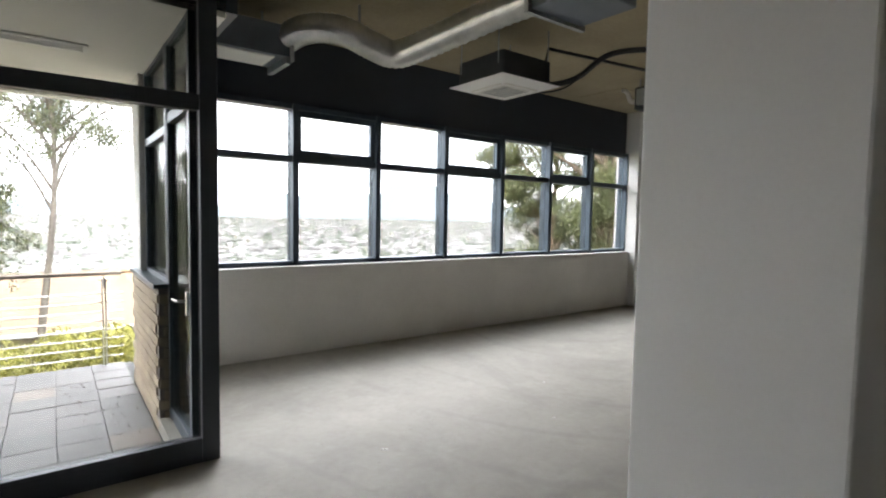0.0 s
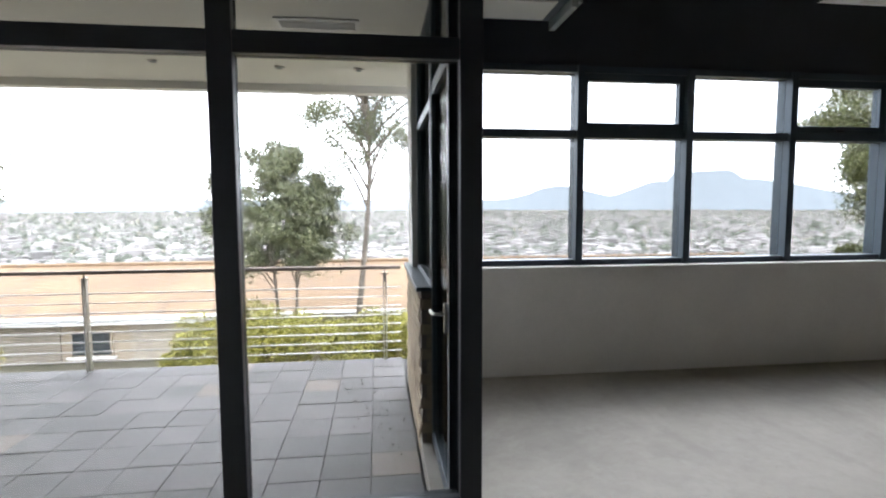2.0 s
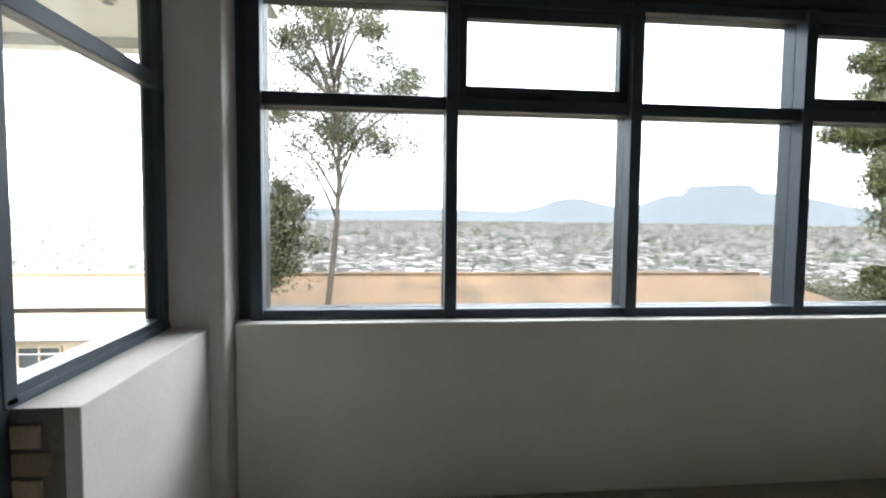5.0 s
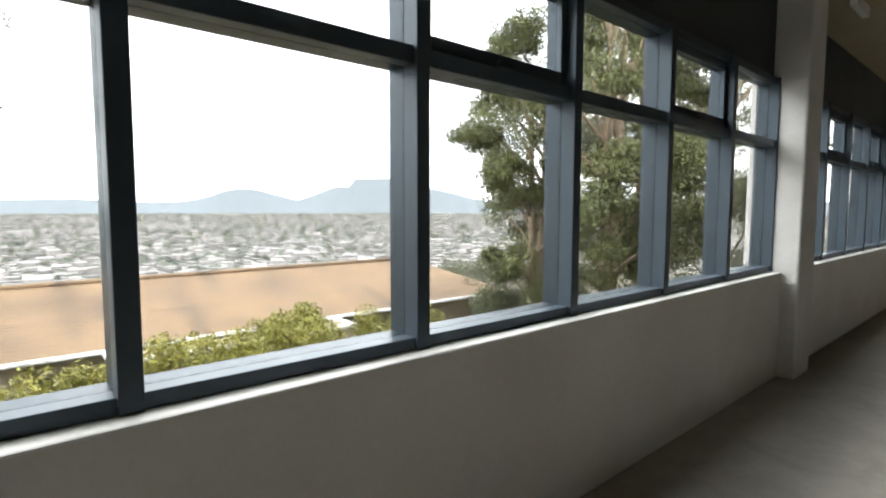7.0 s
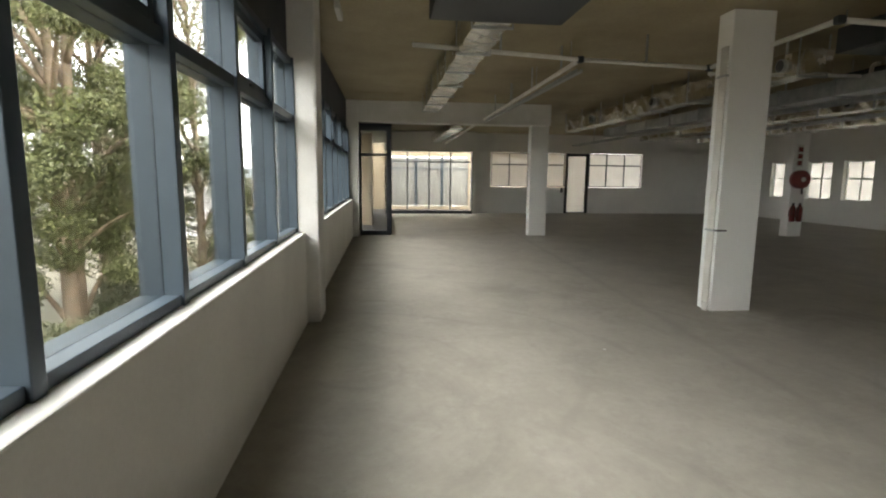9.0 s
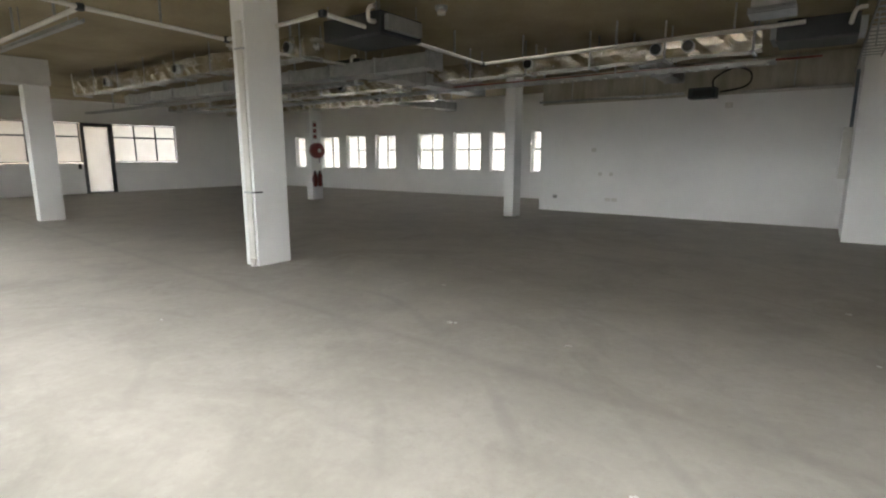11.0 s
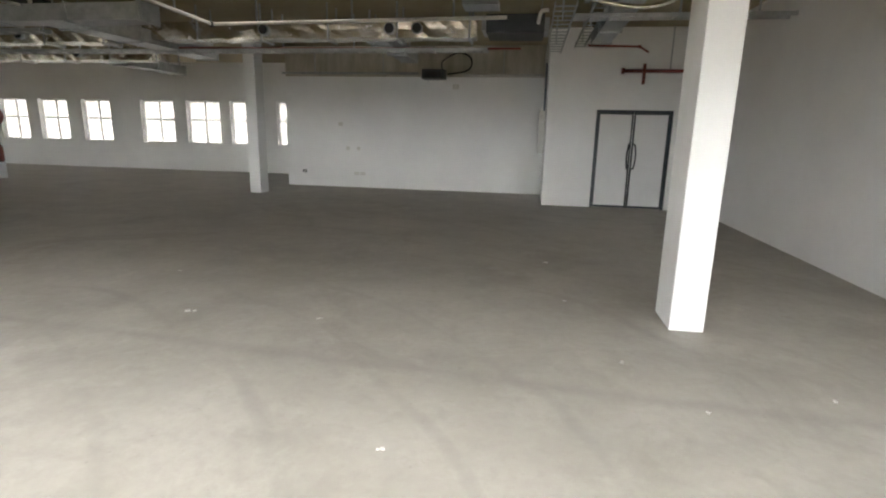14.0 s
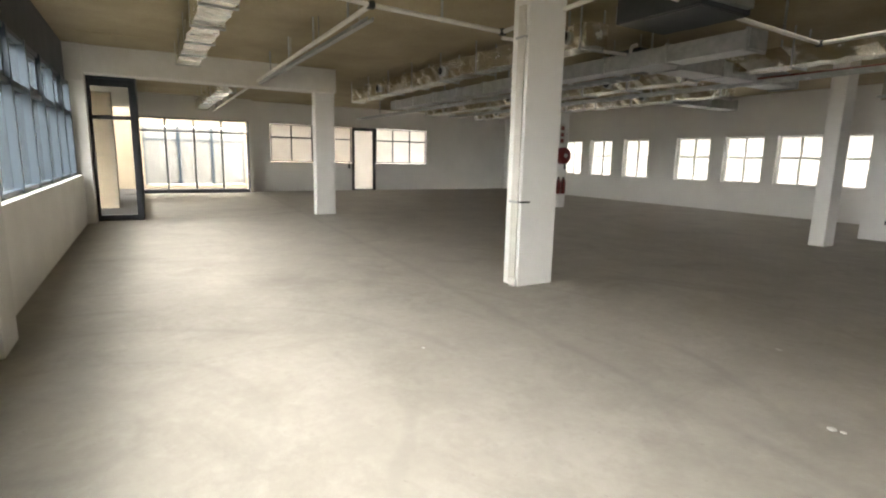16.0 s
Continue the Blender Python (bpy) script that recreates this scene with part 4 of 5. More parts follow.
for k in range(3):
    part("symbol", box(16.3, 16.305, -13.07, -12.93, 2.14 + k * 0.2, 2.27 + k * 0.2), M_RED, sign, "red sign field")
for k, y in enumerate((-12.86, -13.08)):
    fe = thing("fire_extinguisher", "red fire extinguisher hung on the column", "fire extinguisher", "extinguishers", at=(0.12, -0.46, 0))
    part("bottle", tube([(16.22, y, 0.46), (16.22, y, 0.5), (16.22, y, 0.86), (16.22, y, 0.92), (16.22, y, 0.96)], [0.06, 0.08, 0.08, 0.05, 0.03], 16), M_RED, fe)
    part("valve", box(16.19, 16.25, y - 0.02, y + 0.02, 0.96, 1.02, 0.005), M_DARKPLASTIC, fe)
    part("nozzle_hose", tube(smooth_line([(16.2, y + 0.02, 0.99), (16.15, y + 0.09, 0.9), (16.15, y + 0.1, 0.6)], 4), 0.012, 6), M_DARKPLASTIC, fe)
    part("bracket", box(16.29, 16.32, y - 0.05, y + 0.05, 0.6, 0.8), M_DARKPLASTIC, fe)

panel = thing("distribution_board", "tall white electrical cabinet on the return wall", "cabinet", at=(-0.06, -0.05, 0))
part("body", box(1.472, 1.62, -14.6, -14.0, 1.1, 2.1, 0.006), M_OUTLET, panel)
part("door", box(1.62, 1.63, -14.57, -14.03, 1.13, 2.07, 0.004), M_WHITE, panel)
part("trunking", box(1.472, 1.53, -14.36, -14.24, 2.1, 3.2), M_DUCTGREY, panel)


def wall_plate(x, z, w, h, dark=False):
    s = thing("wall_socket", "dark open wall box in the blank wall" if dark else "white socket plate on the blank wall", "socket", "sockets on the blank wall", at=(-0.03, -0.117, 0))
    part("plate", box(x - w / 2, x + w / 2, -14.838, -14.826, z - h / 2, z + h / 2, 0.002), M_DARKPLASTIC if dark else M_OUTLET, s)
    part("rocker", box(x - w / 6, x + w / 6, -14.826, -14.822, z - h / 4, z + h / 4), M_PVC, s)


wall_plate(7.98, 0.4, 0.11, 0.09, True)
wall_plate(6.28, 0.38, 0.14, 0.09)
wall_plate(6.46, 0.38, 0.14, 0.09)
wall_plate(6.9, 1.7, 0.12, 0.1)
wall_plate(6.7, 1.06, 0.09, 0.09)
wall_plate(6.4, 1.06, 0.09, 0.09)
wall_plate(3.75, 2.7, 0.16, 0.12)
alarm = thing("door_keypad", "small grey keypad beside the double door", "keypad", at=(-0.09, -0.09, 0))
part("body", box(-1.5, -1.38, -12.76, -12.735, 1.25, 1.37, 0.004), M_DUCTGREY, alarm)

# ---- crumbs and scuffs on the screed ----
rnd = random.Random(4)
for x, y, s in ((4.48, -4.88, 0.038), (3.35, -4.95, 0.022), (2.35, -3.3, 0.018), (0.9, -3.0, 0.02), (-0.2, -4.3, 0.02), (1.3, -5.9, 0.02), (1.45, -7.4, 0.025), (5.4, -6.0, 0.02), (0.6, -4.0, 0.015), (-1.2, -5.24, 0.025), (3.0, -2.6, 0.015), (6.8, -3.3, 0.02), (1.0, -4.6, 0.02)):
    c = thing("plaster_crumb", "small white crumb of plaster on the floor", "debris", "crumbs on the floor", at=(x, y, 0))
    bm = bmesh.new()
    for k in range(3):
        bmesh.ops.create_icosphere(bm, subdivisions=1, radius=s * rnd.uniform(0.4, 0.8), matrix=Matrix.Translation((rnd.uniform(-s, s), rnd.uniform(-s, s) * 0.6, s * 0.15)) @ Matrix.Diagonal((1, 1, 0.35, 1)))
    part("crumb", bm, M_DEBRIS, c)



# ---- outside: hillside, town, mountain ----
def hill(x, y):
    """Height of the ground: a terrace by the house that falls away to the plain."""
    d = math.hypot(max(y - 30, 0), max(abs(x - 5) - 60, 0))
    return -4.9 - 33 * (1 - math.exp(-d / 110)) + 0.3 * noise.noise(Vector((x * 0.05, y * 0.05, 0)))


def ground_sheet():
    bm = bmesh.new()
    radii = [0, 8, 16, 24, 32, 42, 55, 75, 100, 140, 200, 300, 450, 700, 1100, 1800, 3000, 4900]
    sides, rings = 64, []
    centre = bm.verts.new((5, 5, hill(5, 5) - 1.7))
    for r in radii[1:]:
        ring = []
        for k in range(sides):
            a = 2 * math.pi * k / sides
            x, y = 5 + r * math.cos(a), 5 + r * math.sin(a)
            ring.append(bm.verts.new((x, y, hill(x, y))))
        rings.append(ring)
    for k in range(sides):
        bm.faces.new((centre, rings[0][k], rings[0][(k + 1) % sides]))
    for p, q in zip(rings, rings[1:]):
        for k in range(sides):
            bm.faces.new((p[k], q[k], q[(k + 1) % sides], p[(k + 1) % sides]))
    for f in bm.faces:
        f.smooth = True
    return bm


solid("ground", ground_sheet(), M_GROUND, "dry green hillside falling to a wide plain", "ground", "structure")


def town(seed, count, trees):
    """Many small blocks or low domed clumps over the plain, in one mesh."""
    rnd = np.random.default_rng(seed)
    verts, faces = [], []
    for _ in range(count):
        d = 190 * (4300 / 190) ** rnd.random()
        a = rnd.uniform(-0.15, 1.0) * math.pi
        x, y = 5 + d * math.cos(a), 5 + d * math.sin(a)
        z = hill(x, y)
        grow = 0.5 * (1 + d / 1600)
        w, h, t = rnd.uniform(4, 11) * grow, rnd.uniform(4, 9) * grow, rnd.uniform(2.0, 4.2) * (1 + d / 2500)
        if rnd.random() < 0.06 and not trees:
            w, h, t = w * 2.6, h * 2, t * 1.5
        if trees:
            w, h, t = rnd.uniform(4, 12) * grow, rnd.uniform(4, 10) * grow, rnd.uniform(2, 4.0) * (1 + d / 2500)
        b = len(verts)
        c, s = math.cos(a), math.sin(a)
        k = 0.55 if trees else 1.0
        for dz, f in ((-1, 1.0), (t * (0.6 if trees else 1), 1.0 if not trees else 0.9), (t, k)):
            for u, v in ((-1, -1), (1, -1), (1, 1), (-1, 1)):
                verts.append((x + (u * w * c - v * h * s) * f / 2, y + (u * w * s + v * h * c) * f / 2, z + dz))
        for q in (0, 4):
            for i in range(4):
                j = (i + 1) % 4
                faces.append((b + q + i, b + q + j, b + q + 4 + j, b + q + 4 + i))
        faces.append((b + 8, b + 9, b + 10, b + 11))
    me = bpy.data.meshes.new("town")
    me.from_pydata(verts, [], faces)
    return me


for nm, seed, count, trees, m, label in (("town_buildings", 2, 26000, False, M_CITY, "pale low houses and sheds of a far town"), ("town_trees", 3, 26000, True, M_TOWNTREE, "dark tree clumps between the far houses")):
    me = town(seed, count, trees)
    me.materials.append(m)
    tagged(new(nm, me), label, "town", kind="stuff")


def mountain(name, x_of, d, base, label):
    """A far ridge: heights by angle, as a thick low wall of hills."""
    bm = bmesh.new()
    front, back = [], []
    for k in range(901):
        a = -1.3 + 3.2 * k / 900
        e = x_of(a) + 0.0012 * noise.noise(Vector((a * 40, 0, 3)))
        x, y = d * math.sin(a), d * math.cos(a)
        front.append((bm.verts.new((x * 0.97, y * 0.97, base)), bm.verts.new((x, y, d * math.tan(max(e, -0.02))))))
        back.append(bm.verts.new((x * 1.04, y * 1.04, base)))
    for k in range(900):
        bm.faces.new((front[k][0], front[k + 1][0], front[k + 1][1], front[k][1]))
        bm.faces.new((front[k][1], front[k + 1][1], back[k + 1], back[k]))
    solid(name, bm, M_FAR_HAZE, label, "mountain", "structure")


def ridge(a):
    """Elevation of the skyline by bearing: a long low range, a knoll, and a flat-topped mountain."""
    def step(e0, e1, v):
        t = min(max((v - e0) / (e1 - e0), 0), 1)
        return t * t * (3 - 2 * t)
    low = 0.013 + 0.005 * noise.noise(Vector((a * 6, 1, 0)))
    knoll = 0.024 * math.exp(-((a - 0.345) / 0.065) ** 2)
    flat = 0.03 * step(0.43, 0.52, a) * (1 - step(0.66, 0.83, a)) + 0.015 * step(0.53, 0.546, a) * (1 - step(0.63, 0.655, a))
    return low + knoll + flat


mountain("backdrop_mountain", ridge, 4550, -45, "flat-topped mountain on the horizon, its haze put in as a pale blue glow")


# ---- neighbouring house with a long tiled roof ----
house = thing("neighbour_house", "long low house with a terracotta tiled roof", "house")
HX0, HX1, EY, EZ, RY, RZ = -25.4, 23.6, 17.6, -2.85, 23.4, -1.36
bm = bmesh.new()
courses = 24
for k in range(courses):
    y0, y1 = EY + (RY - EY) * k / courses, EY + (RY - EY) * (k + 1) / courses
    z0, z1 = EZ + (RZ - EZ) * k / courses, EZ + (RZ - EZ) * (k + 1) / courses
    x1 = HX1 - 2.4 * k / courses
    x0 = HX0 + 2.2 * k / courses
    v = [bm.verts.new(p) for p in ((x0, y0 - 0.01, z0 + 0.004), (x1, y0 - 0.01, z0 + 0.004), (x1, y1, z1), (x0, y1, z1), (x0, y0 - 0.01, z0 - 0.002), (x1, y0 - 0.01, z0 - 0.02))]
    bm.faces.new(v[:4])
    bm.faces.new((v[4], v[5], v[1], v[0]))
b = [bm.verts.new(p) for p in ((HX0 + 2.2, RY, RZ), (HX1 - 2.4, RY, RZ), (HX1, 2 * RY - EY, EZ), (HX0, 2 * RY - EY, EZ), (HX0, EY, EZ), (HX1, EY, EZ))]
bm.faces.new((b[0], b[1], b[2], b[3]))
bm.faces.new((b[0], b[3], b[4]))
bm.faces.new((b[1], b[5], b[2]))
roof = part("roof", bm, M_ROOF, house, "terracotta clay tile roof")
part("ridge_cap", tube([(HX0 + 2.2, RY, RZ + 0.03), (HX1 - 2.4, RY, RZ + 0.03)], 0.12, 8), M_ROOF, roof)
part("gutter", box(HX0, HX1, EY - 0.2, EY - 0.04, EZ - 0.12, EZ, 0.02), M_WHITE, house, "white eaves gutter")
part("wall", box(HX0 + 1.2, HX1 - 0.8, EY + 0.6, 2 * RY - EY - 0.6, -7, EZ - 0.02), M_HOUSE, house, "beige rendered wall")
for x0, x1 in ((-17.2, -13.8), (-11.0, -7.7), (-5.6, -2.4), (13.2, 16.0)):
    part("stone_panel", box(x0, x1, EY + 0.5, EY + 0.62, -5, EZ - 0.35, 0.02), M_STONE, house, "rough stone cladding")
for x in (-12.6, -6.6, 1.0, 3.4, 17.4, -19.0):
    w = part("window", box(x - 0.75, x + 0.75, EY + 0.56, EY + 0.64, -4.6, -3.6), M_DARKGLASS, house, "dark window")
    part("frame", boxes([(x - 0.82, x - 0.75, EY + 0.5, EY + 0.6, -4.67, -3.53), (x + 0.75, x + 0.82, EY + 0.5, EY + 0.6, -4.67, -3.53), (x - 0.03, x + 0.03, EY + 0.5, EY + 0.6, -4.6, -3.6), (x - 0.75, x + 0.75, EY + 0.5, EY + 0.6, -3.6, -3.53)]), M_HOUSE, w)
    part("sill", box(x - 0.95, x + 0.95, EY + 0.4, EY + 0.6, -4.75, -4.67), M_WHITE, w)
part("porch_roof", box(-17.4, -7.6, EY - 0.1, EY + 0.5, -3.2, -3.03, 0.02), M_WHITE, house, "white flat canopy edge")
annex = part("annex", box(4.6, 12.8, EY - 1.7, EY - 0.22, -7, -3.05), M_HOUSE, house, "flat-roofed beige annex before the eaves")
part("coping", boxes([(4.5, 12.9, EY - 1.8, EY - 1.55, -3.05, -2.9), (4.5, 4.75, EY - 1.55, EY - 0.22, -3.05, -2.9), (12.65, 12.9, EY - 1.55, EY - 0.22, -3.05, -2.9)], 0.02), M_SOFFIT, annex, "pale coping")

# building across the far court, of cream brick with tall glazing
court = thing("court_building", "cream brick building with tall pale windows", "building")
part("wall", boxes([(30.0, 30.3, -12, -5.6, -6, 6), (30.0, 30.3, -5.6, -1.4, 2.75, 6), (30.0, 30.3, -5.6, -1.4, -6, 0.1), (30.0, 30.3, -1.4, 3, -6, 6)]), M_BRICK, court, "cream face-brick wall")
for k in range(3):
    y = -5.6 + k * 1.4
    w = part("window", box(30.05, 30.1, y + 0.06, y + 1.34, 0.16, 2.7), M_PALEGLASS, court, "tall window with white curtains")
    part("frame", boxes([(30.0, 30.06, y, y + 0.06, 0.1, 2.75), (30.0, 30.06, y + 1.34, y + 1.4, 0.1, 2.75), (30.0, 30.06, y + 0.06, y + 1.34, 2.1, 2.16)]), M_FRAME, w)
w = part("window", box(29.98, 30.0, -7.0, -6.2, 1.3, 2.3), M_DARKGLASS, court, "small dark window")
part("roof", box(29.5, 32, -12.5, 3.5, 6, 6.3), M_ROOF, court)
solid("court_paving", box(26.5, 30.0, -12, 1.5, -0.3, -0.06), M_GROUT, "paved court outside the tall window", "paving", "structure")
solid("far_balcony_slab", box(17.1, 26.5, -1.22, 1.4, -0.3, -0.08), M_GROUT, "tiled floor of the far balcony", "slab", "structure")
solid("far_balcony_soffit", box(17.1, 26.5, -1.22, 1.6, 3.2, 3.4), M_SOFFIT, "white soffit of the far balcony", "ceiling", "structure")
pier = thing("brick_pier", "cream brick pier on the far balcony", "pier")
core = part("core", box(21.02, 21.58, -0.68, 1.28, -0.08, 3.2), M_MORTAR, pier, "grey mortar joints")
rail2 = thing("balcony_railing", "white railing on the far balcony", "railing")
for k in range(9):
    part("rail", tube([(21.6, 1.2, 0.05 + 0.11 * k), (26.4, 1.2, 0.05 + 0.11 * k)], 0.014, 6), M_WHITE, rail2)
for x in (21.7, 23.3, 24.9, 26.3):
    part("post", box(x - 0.02, x + 0.02, 1.18, 1.22, -0.08, 1.0), M_WHITE, rail2)


# ---- trees ----
def leaf_cloud(seed, clumps, leaves, size):
    """Leaves as small bent blades scattered round each clump (centre, radii)."""
    rnd = np.random.default_rng(seed)
    verts, faces = [], []
    per = leaves // len(clumps)
    for (cx0, cy0, cz0), (rx, ry, rz) in clumps:
        v = rnd.normal(size=(per, 3))
        v /= np.linalg.norm(v, axis=1)[:, None]
        v *= (rnd.random(per) ** 0.45)[:, None]
        c = v * (rx, ry, rz) + (cx0, cy0, cz0)
        d = rnd.normal(size=(per, 3)) + (0, 0, -0.5)
        d /= np.linalg.norm(d, axis=1)[:, None]
        s = np.cross(d, rnd.normal(size=(per, 3)))
        s /= np.linalg.norm(s, axis=1)[:, None]
        ln = size * rnd.uniform(0.6, 1.4, per)[:, None]
        wd = ln * 0.3
        quad = np.stack([c - d * ln, c + s * wd, c + d * ln, c - s * wd], 1)
        b = len(verts)
        verts += quad.reshape(-1, 3).tolist()
        faces += [(b + 4 * i, b + 4 * i + 1, b + 4 * i + 2, b + 4 * i + 3) for i in range(per)]
    me = bpy.data.meshes.new("crown")
    me.from_pydata(verts, [], faces)
    return me


def tree(name, label, x, y, base, top, crown_lo, spread, seed, leaves=9000, size=0.13, trunk=0.16, lean=0.0, lobes=16, material=M_LEAF, stems=1, depth=1.0, squash=0.55, bark=M_BARK, fork=0.9, bend=0.12):
    rnd = random.Random(seed)
    t = thing(name, label, "tree", "trees", at=(x, y, base))
    h = top - base
    wood, clumps = bmesh.new(), []
    for s in range(stems):
        off = (s - (stems - 1) / 2) * fork
        line = [(off * 0.25 + lean * f * h * 0.1 + off * f + bend * math.sin(5 * f + s + seed), 0.15 * math.sin(4 * f + seed + s), f * h * 0.9) for f in (0, 0.15, 0.3, 0.45, 0.6, 0.75, 0.9, 1.0)]
        line = smooth_line(line, 3)
        add_tube(wood, line, [trunk * (1 - 0.85 * k / (len(line) - 1)) for k in range(len(line))], 9)
        for k in range(max(lobes // stems, 1)):
            f = (crown_lo - base) / h + (1 - (crown_lo - base) / h) * (k + 0.6) / (lobes / stems) * 0.97
            f = min(f, 0.98)
            start = Vector(line[int(max(f - 0.08, 0.05) * (len(line) - 1))])
            a = rnd.uniform(0, 2 * math.pi)
            width = spread * (0.45 + 0.55 * math.sin(math.pi * min(max((f * h + base - crown_lo) / (top - crown_lo), 0.1), 0.92)))
            r = width * rnd.uniform(0.35, 0.95)
            end = Vector((start.x + r * math.cos(a), start.y + depth * r * math.sin(a), f * h))
            mid = start.lerp(end, 0.5) + Vector((0, 0, 0.25))
            add_tube(wood, smooth_line([start, mid, end], 3), [trunk * 0.4 * (1 - 0.8 * q / 6) for q in range(7)], 6)
            q = spread * rnd.uniform(0.27, 0.47)
            clumps.append((tuple(end), (q, q, q * squash * rnd.uniform(0.8, 1.4))))
            for _ in range(2):
                o = Vector((rnd.uniform(-1, 1), rnd.uniform(-1, 1), rnd.uniform(-0.6, 0.6))) * q
                clumps.append((tuple(end + o), (q * 0.55, q * 0.55, q * 0.4)))
    part("trunk", wood, bark, t, "pale peeling trunk and limbs" if bark == M_BARK else "grey-brown forked trunk and limbs")
    me = leaf_cloud(seed, clumps, leaves, size)
    me.materials.append(material)
    ob = new("crown", me)
    ob.parent = t
    return t


tree("gum_tree", "tall thin gum tree with an airy crown", -1.2, 15.7, -5.2, 9.8, 3.6, 3.1, 11, 26000, 0.075, 0.15, 0.03, 26, M_LEAF2, 1, bark=M_BARK_DARK, bend=0.3)
tree("round_tree", "round olive-green tree before the tiled roof", -4.4, 16.4, -5.2, 3.8, -0.9, 2.3, 12, 52000, 0.075, 0.09, 0.05, 44, M_LEAF2, 2, squash=1.0, bark=M_BARK_DARK, fork=1.3)
tree("gum_tree", "dense dark eucalyptus with a peeling trunk", 21.4, 9.8, -5.5, 13, -2.0, 4.0, 13, 85000, 0.085, 0.33, 0.05, 30, M_LEAF, 2, squash=0.75)
tree("gum_tree", "broad dark eucalyptus with rounded foliage", 21.4, 13.6, -5.5, 9.6, -2.4, 3.4, 14, 80000, 0.085, 0.25, -0.1, 28, M_LEAF, 2, squash=0.75)
tree("gum_tree", "tall dark eucalyptus behind the others", 27.0, 11.5, -5.5, 14, -2.0, 4.6, 15, 55000, 0.11, 0.3, 0, 26, M_LEAF, 2, squash=0.8)
tree("gum_tree", "slender eucalyptus beside the building", 24.5, 6.6, -5.5, 12, -3, 3.4, 16, 55000, 0.09, 0.22, 0, 22, M_LEAF, 1, squash=0.8)
tree("gum_tree", "drooping gum tree beyond the balcony", -17.5, 13.5, -5.2, 8.8, 0.4, 4.0, 17, 38000, 0.085, 0.22, 0.1, 22, M_LEAF, 2, bark=M_BARK_DARK)
tree("gum_tree", "dark gum tree at the end of the house", 33.0, 14.0, -5.5, 12, -2, 4.5, 18, 18000, 0.14, 0.25, 0, 18, M_LEAF, 1, squash=0.8)


def shrub(x, y, base, w, h, seed, material=M_SHRUB):
    rnd = random.Random(seed)
    s = thing("shrub", "lime green leafy shrub below the window" if material == M_SHRUB else "dull green shrub on the slope", "shrub", "shrubs on the slope", at=(x, y, base))
    wood, clumps = bmesh.new(), []
    for k in range(9):
        e = Vector((rnd.uniform(-w, w), rnd.uniform(-w, w) * 0.6, h * rnd.uniform(0.4, 0.95)))
        add_tube(wood, [(0, 0, 0), e * 0.5 + Vector((0, 0, 0.1)), e], [0.04, 0.025, 0.01], 5)
        clumps.append((tuple(e), (w * 0.42, w * 0.42, h * 0.26)))
    part("stems", wood, M_BARK, s)
    me = leaf_cloud(seed, clumps, 6000, 0.085)
    me.materials.append(material)
    ob = new("foliage", me)
    ob.parent = s


for k, (x, y, w, h) in enumerate(((-3.4, 12.5, 1.5, 2.6), (-0.6, 12.2, 1.6, 2.8), (1.6, 13.8, 1.6, 2.6), (4.6, 15.0, 1.4, 2.0), (9.8, 15.2, 1.8, 2.6), (12.0, 15.8, 1.6, 2.8), (-5.2, 13.2, 1.6, 2.7), (-15.6, 14.0, 1.8, 2.6), (2.9, 12.2, 1.2, 1.7), (-7.4, 15.6, 1.2, 1.5), (7.2, 16.2, 1.2, 1.9), (6.0, 13.6, 1.7, 2.5), (8.4, 13.4, 1.5, 2.6), (0.4, 14.6, 1.5, 2.2), (-2.2, 14.6, 1.6, 2.4), (14.6, 14.6, 1.6, 2.4))):
    shrub(x, y, -5.1, w, h * 1.12, 40 + k)
for k, (x, y, w, h) in enumerate(((21.0, 21.0, 2.4, 3.2), (24.5, 24.0, 2.6, 3.0), (28.5, 26.0, 2.6, 3.4), (17.0, 18.0, 1.6, 2.2), (33.0, 23.0, 2.8, 4.0), (21.5, 15.5, 1.8, 3.0), (15.2, 11.0, 1.6, 2.4), (17.6, 8.4, 1.7, 2.6), (18.8, 11.6, 1.5, 2.2), (22.8, 9.2, 1.9, 2.8), (16.4, 14.0, 1.5, 2.0), (26.0, 15.0, 2.2, 3.2), (24.0, 19.0, 2.0, 2.6), (30.5, 18.5, 2.4, 3.2))):
    shrub(x, y, -5.3, w, h, 60 + k, M_LEAF2)

# ---- leaf litter against the brick wall ----
me = leaf_cloud(90, [((-0.5 - 0.05 * k, -1.35 + 0.2 * k, -0.09), (0.22, 0.2, 0.006)) for k in range(8)], 260, 0.022)
me.materials.append(M_LEAFLITTER)
tagged(new("leaf_litter", me), "dry brown leaves blown against the brick wall", "leaves", kind="stuff")

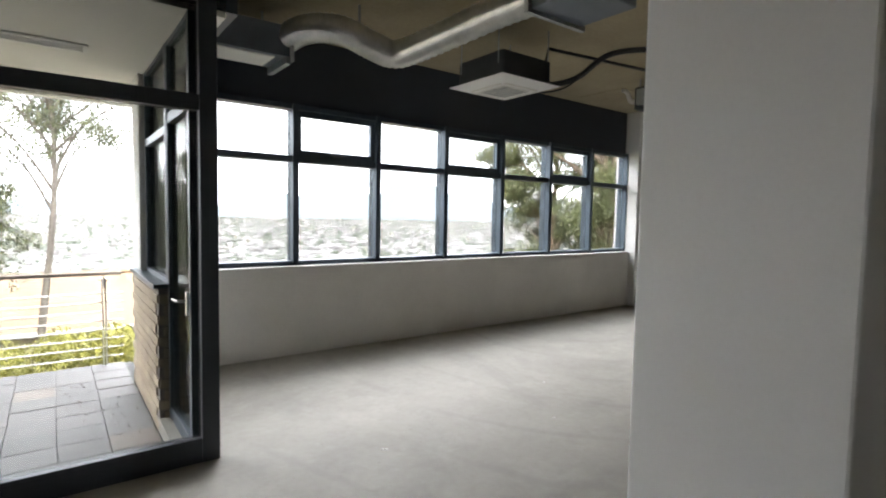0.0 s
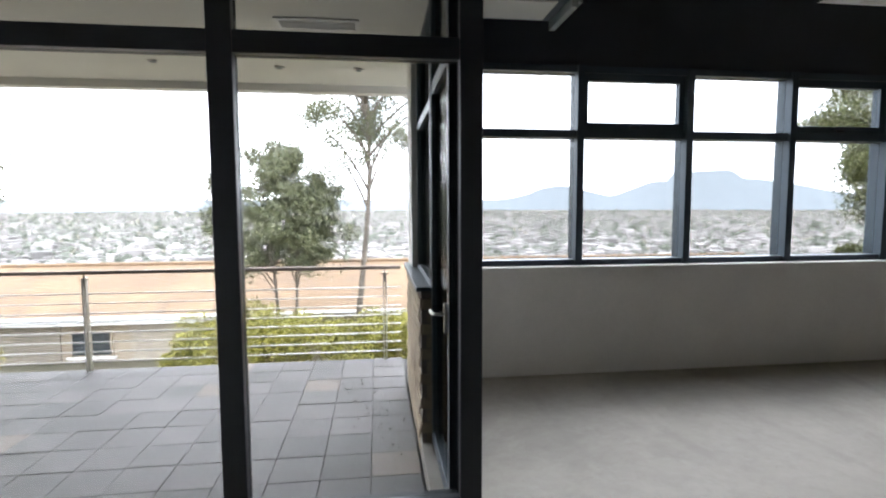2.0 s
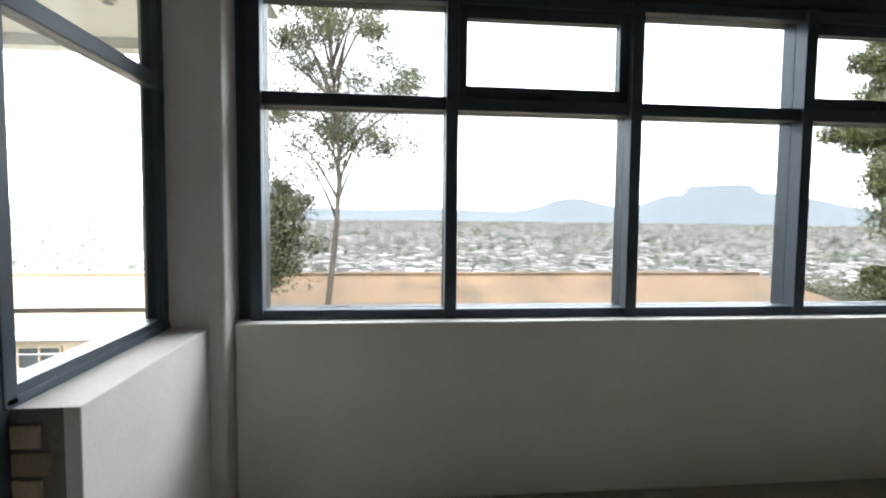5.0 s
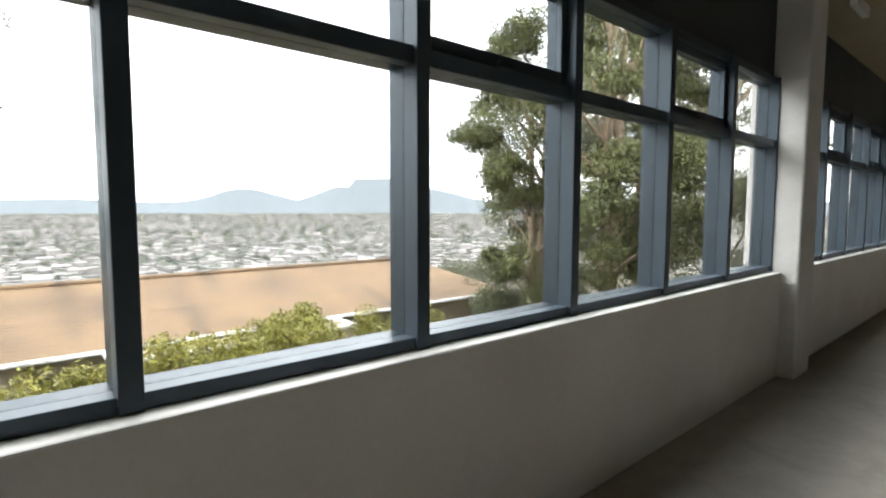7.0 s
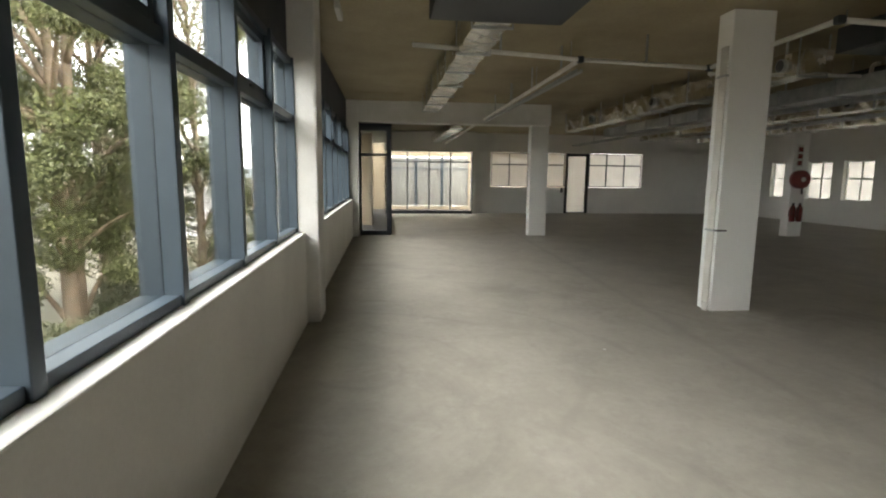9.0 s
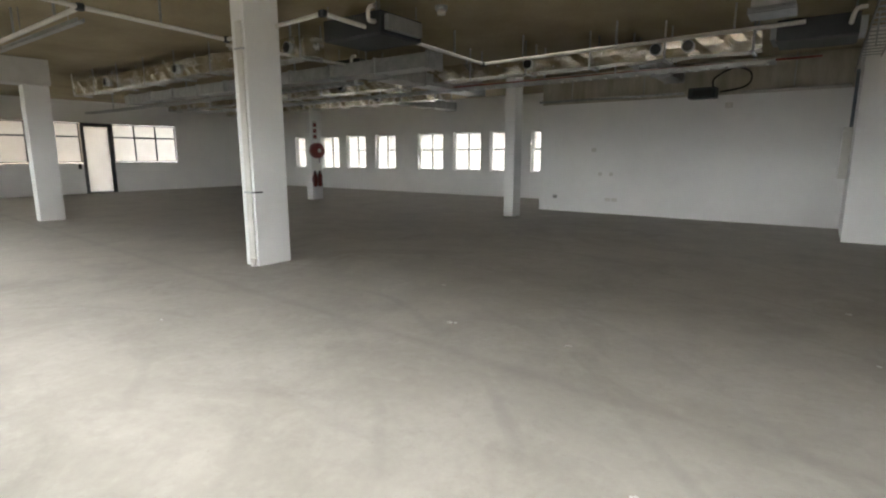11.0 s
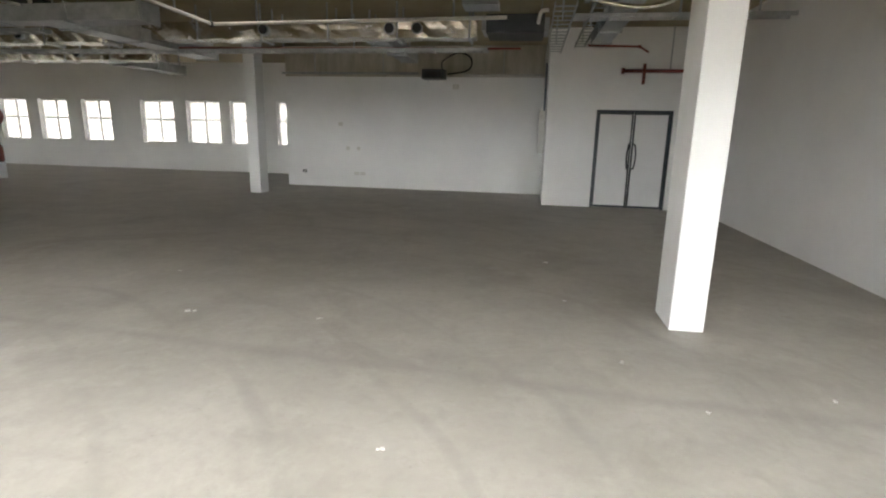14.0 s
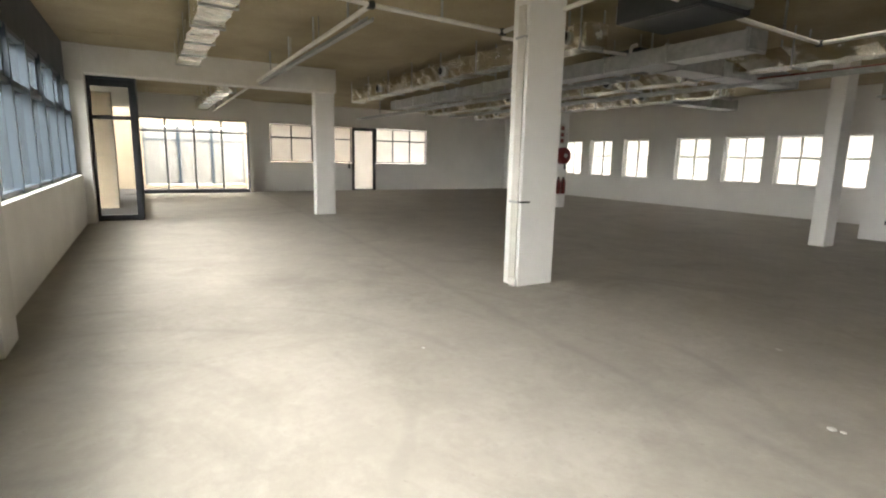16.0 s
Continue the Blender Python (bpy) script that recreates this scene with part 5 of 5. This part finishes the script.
# ---- pieces: balcony tiles and wall bricks ----
tiles = tagged(new("pavement_balcony"), "grey slate tiles of the balcony, unevenly toned", "pavement", kind="structure")
tile_mesh = [mesh_of("tile", box(-0.158, 0.158, -0.159, 0.159, -0.03, 0.0, 0.003), m) for m in (M_TILE, M_TILE_WARM)]
rnd = random.Random(8)
for i in range(13):
    for j in range(9):
        ob = new("tile", tile_mesh[1 if rnd.random() < 0.09 else 0])
        ob.parent = tiles
        ob.matrix_local = pose(-0.49 - 0.32 * i, 0.66 - 0.322 * j, -0.083 + rnd.uniform(-0.002, 0.002), rnd.uniform(-0.3, 0.3), rnd.uniform(-0.3, 0.3), rnd.uniform(-0.4, 0.4))
bm = bmesh.new()
for i in range(13, 19):
    for j in range(9):
        add_box(bm, -0.645 - 0.32 * i, -0.335 - 0.32 * i, 0.505 - 0.322 * j, 0.815 - 0.322 * j, -0.113, -0.083)
part("tile_rest", bm, M_TILE, tiles)
tagged(tiles.children[-1], kind="stuff")

bricks = tagged(new("wall_brick"), "low cream face-brick wall beside the balcony", "wall", kind="structure")
side = mesh_of("brick", box(-0.008, 0.008, -0.108, 0.108, -0.036, 0.036, 0.003), M_BRICK)
end = mesh_of("brick", box(-0.108, 0.108, -0.008, 0.008, -0.036, 0.036, 0.003), M_BRICK)
part("mortar", boxes([(-0.301, -0.295, -1.49, 0.06, -0.112, 1.05), (-0.301, -0.02, -1.496, -1.49, -0.112, 1.05)]), M_MORTAR, bricks, "grey recessed mortar")
for c in range(13):
    z = -0.068 + c * 0.086
    for k in range(7):
        y = -1.385 + 0.228 * k + (0.0 if c % 2 else -0.0) + (0.11 if c % 2 else 0)
        if y > -0.0:
            continue
        ob = new("brick", side)
        ob.parent = bricks
        ob.matrix_local = pose(-0.305 + rnd.uniform(-0.002, 0.002), y, z, 0, 0, rnd.uniform(-0.5, 0.5))
    ob = new("brick", end)
    ob.parent = bricks
    ob.matrix_local = pose(-0.19 + (0.03 if c % 2 else 0), -1.5, z)

brick2 = mesh_of("brick", box(-0.008, 0.008, -0.115, 0.115, -0.036, 0.036), M_BRICK)
brick3 = mesh_of("brick", box(-0.115, 0.115, -0.008, 0.008, -0.036, 0.036), M_BRICK)
for c in range(37):
    z = -0.03 + c * 0.087
    for k in range(5):
        ob = new("brick", brick2)
        ob.parent = core
        ob.matrix_local = pose(21.015, -0.56 + 0.24 * k + (0.1 if c % 2 else 0), z)
    for k in range(2):
        ob = new("brick", brick3)
        ob.parent = core
        ob.matrix_local = pose(21.16 + 0.24 * k + (0.06 if c % 2 else 0), -0.685, z)
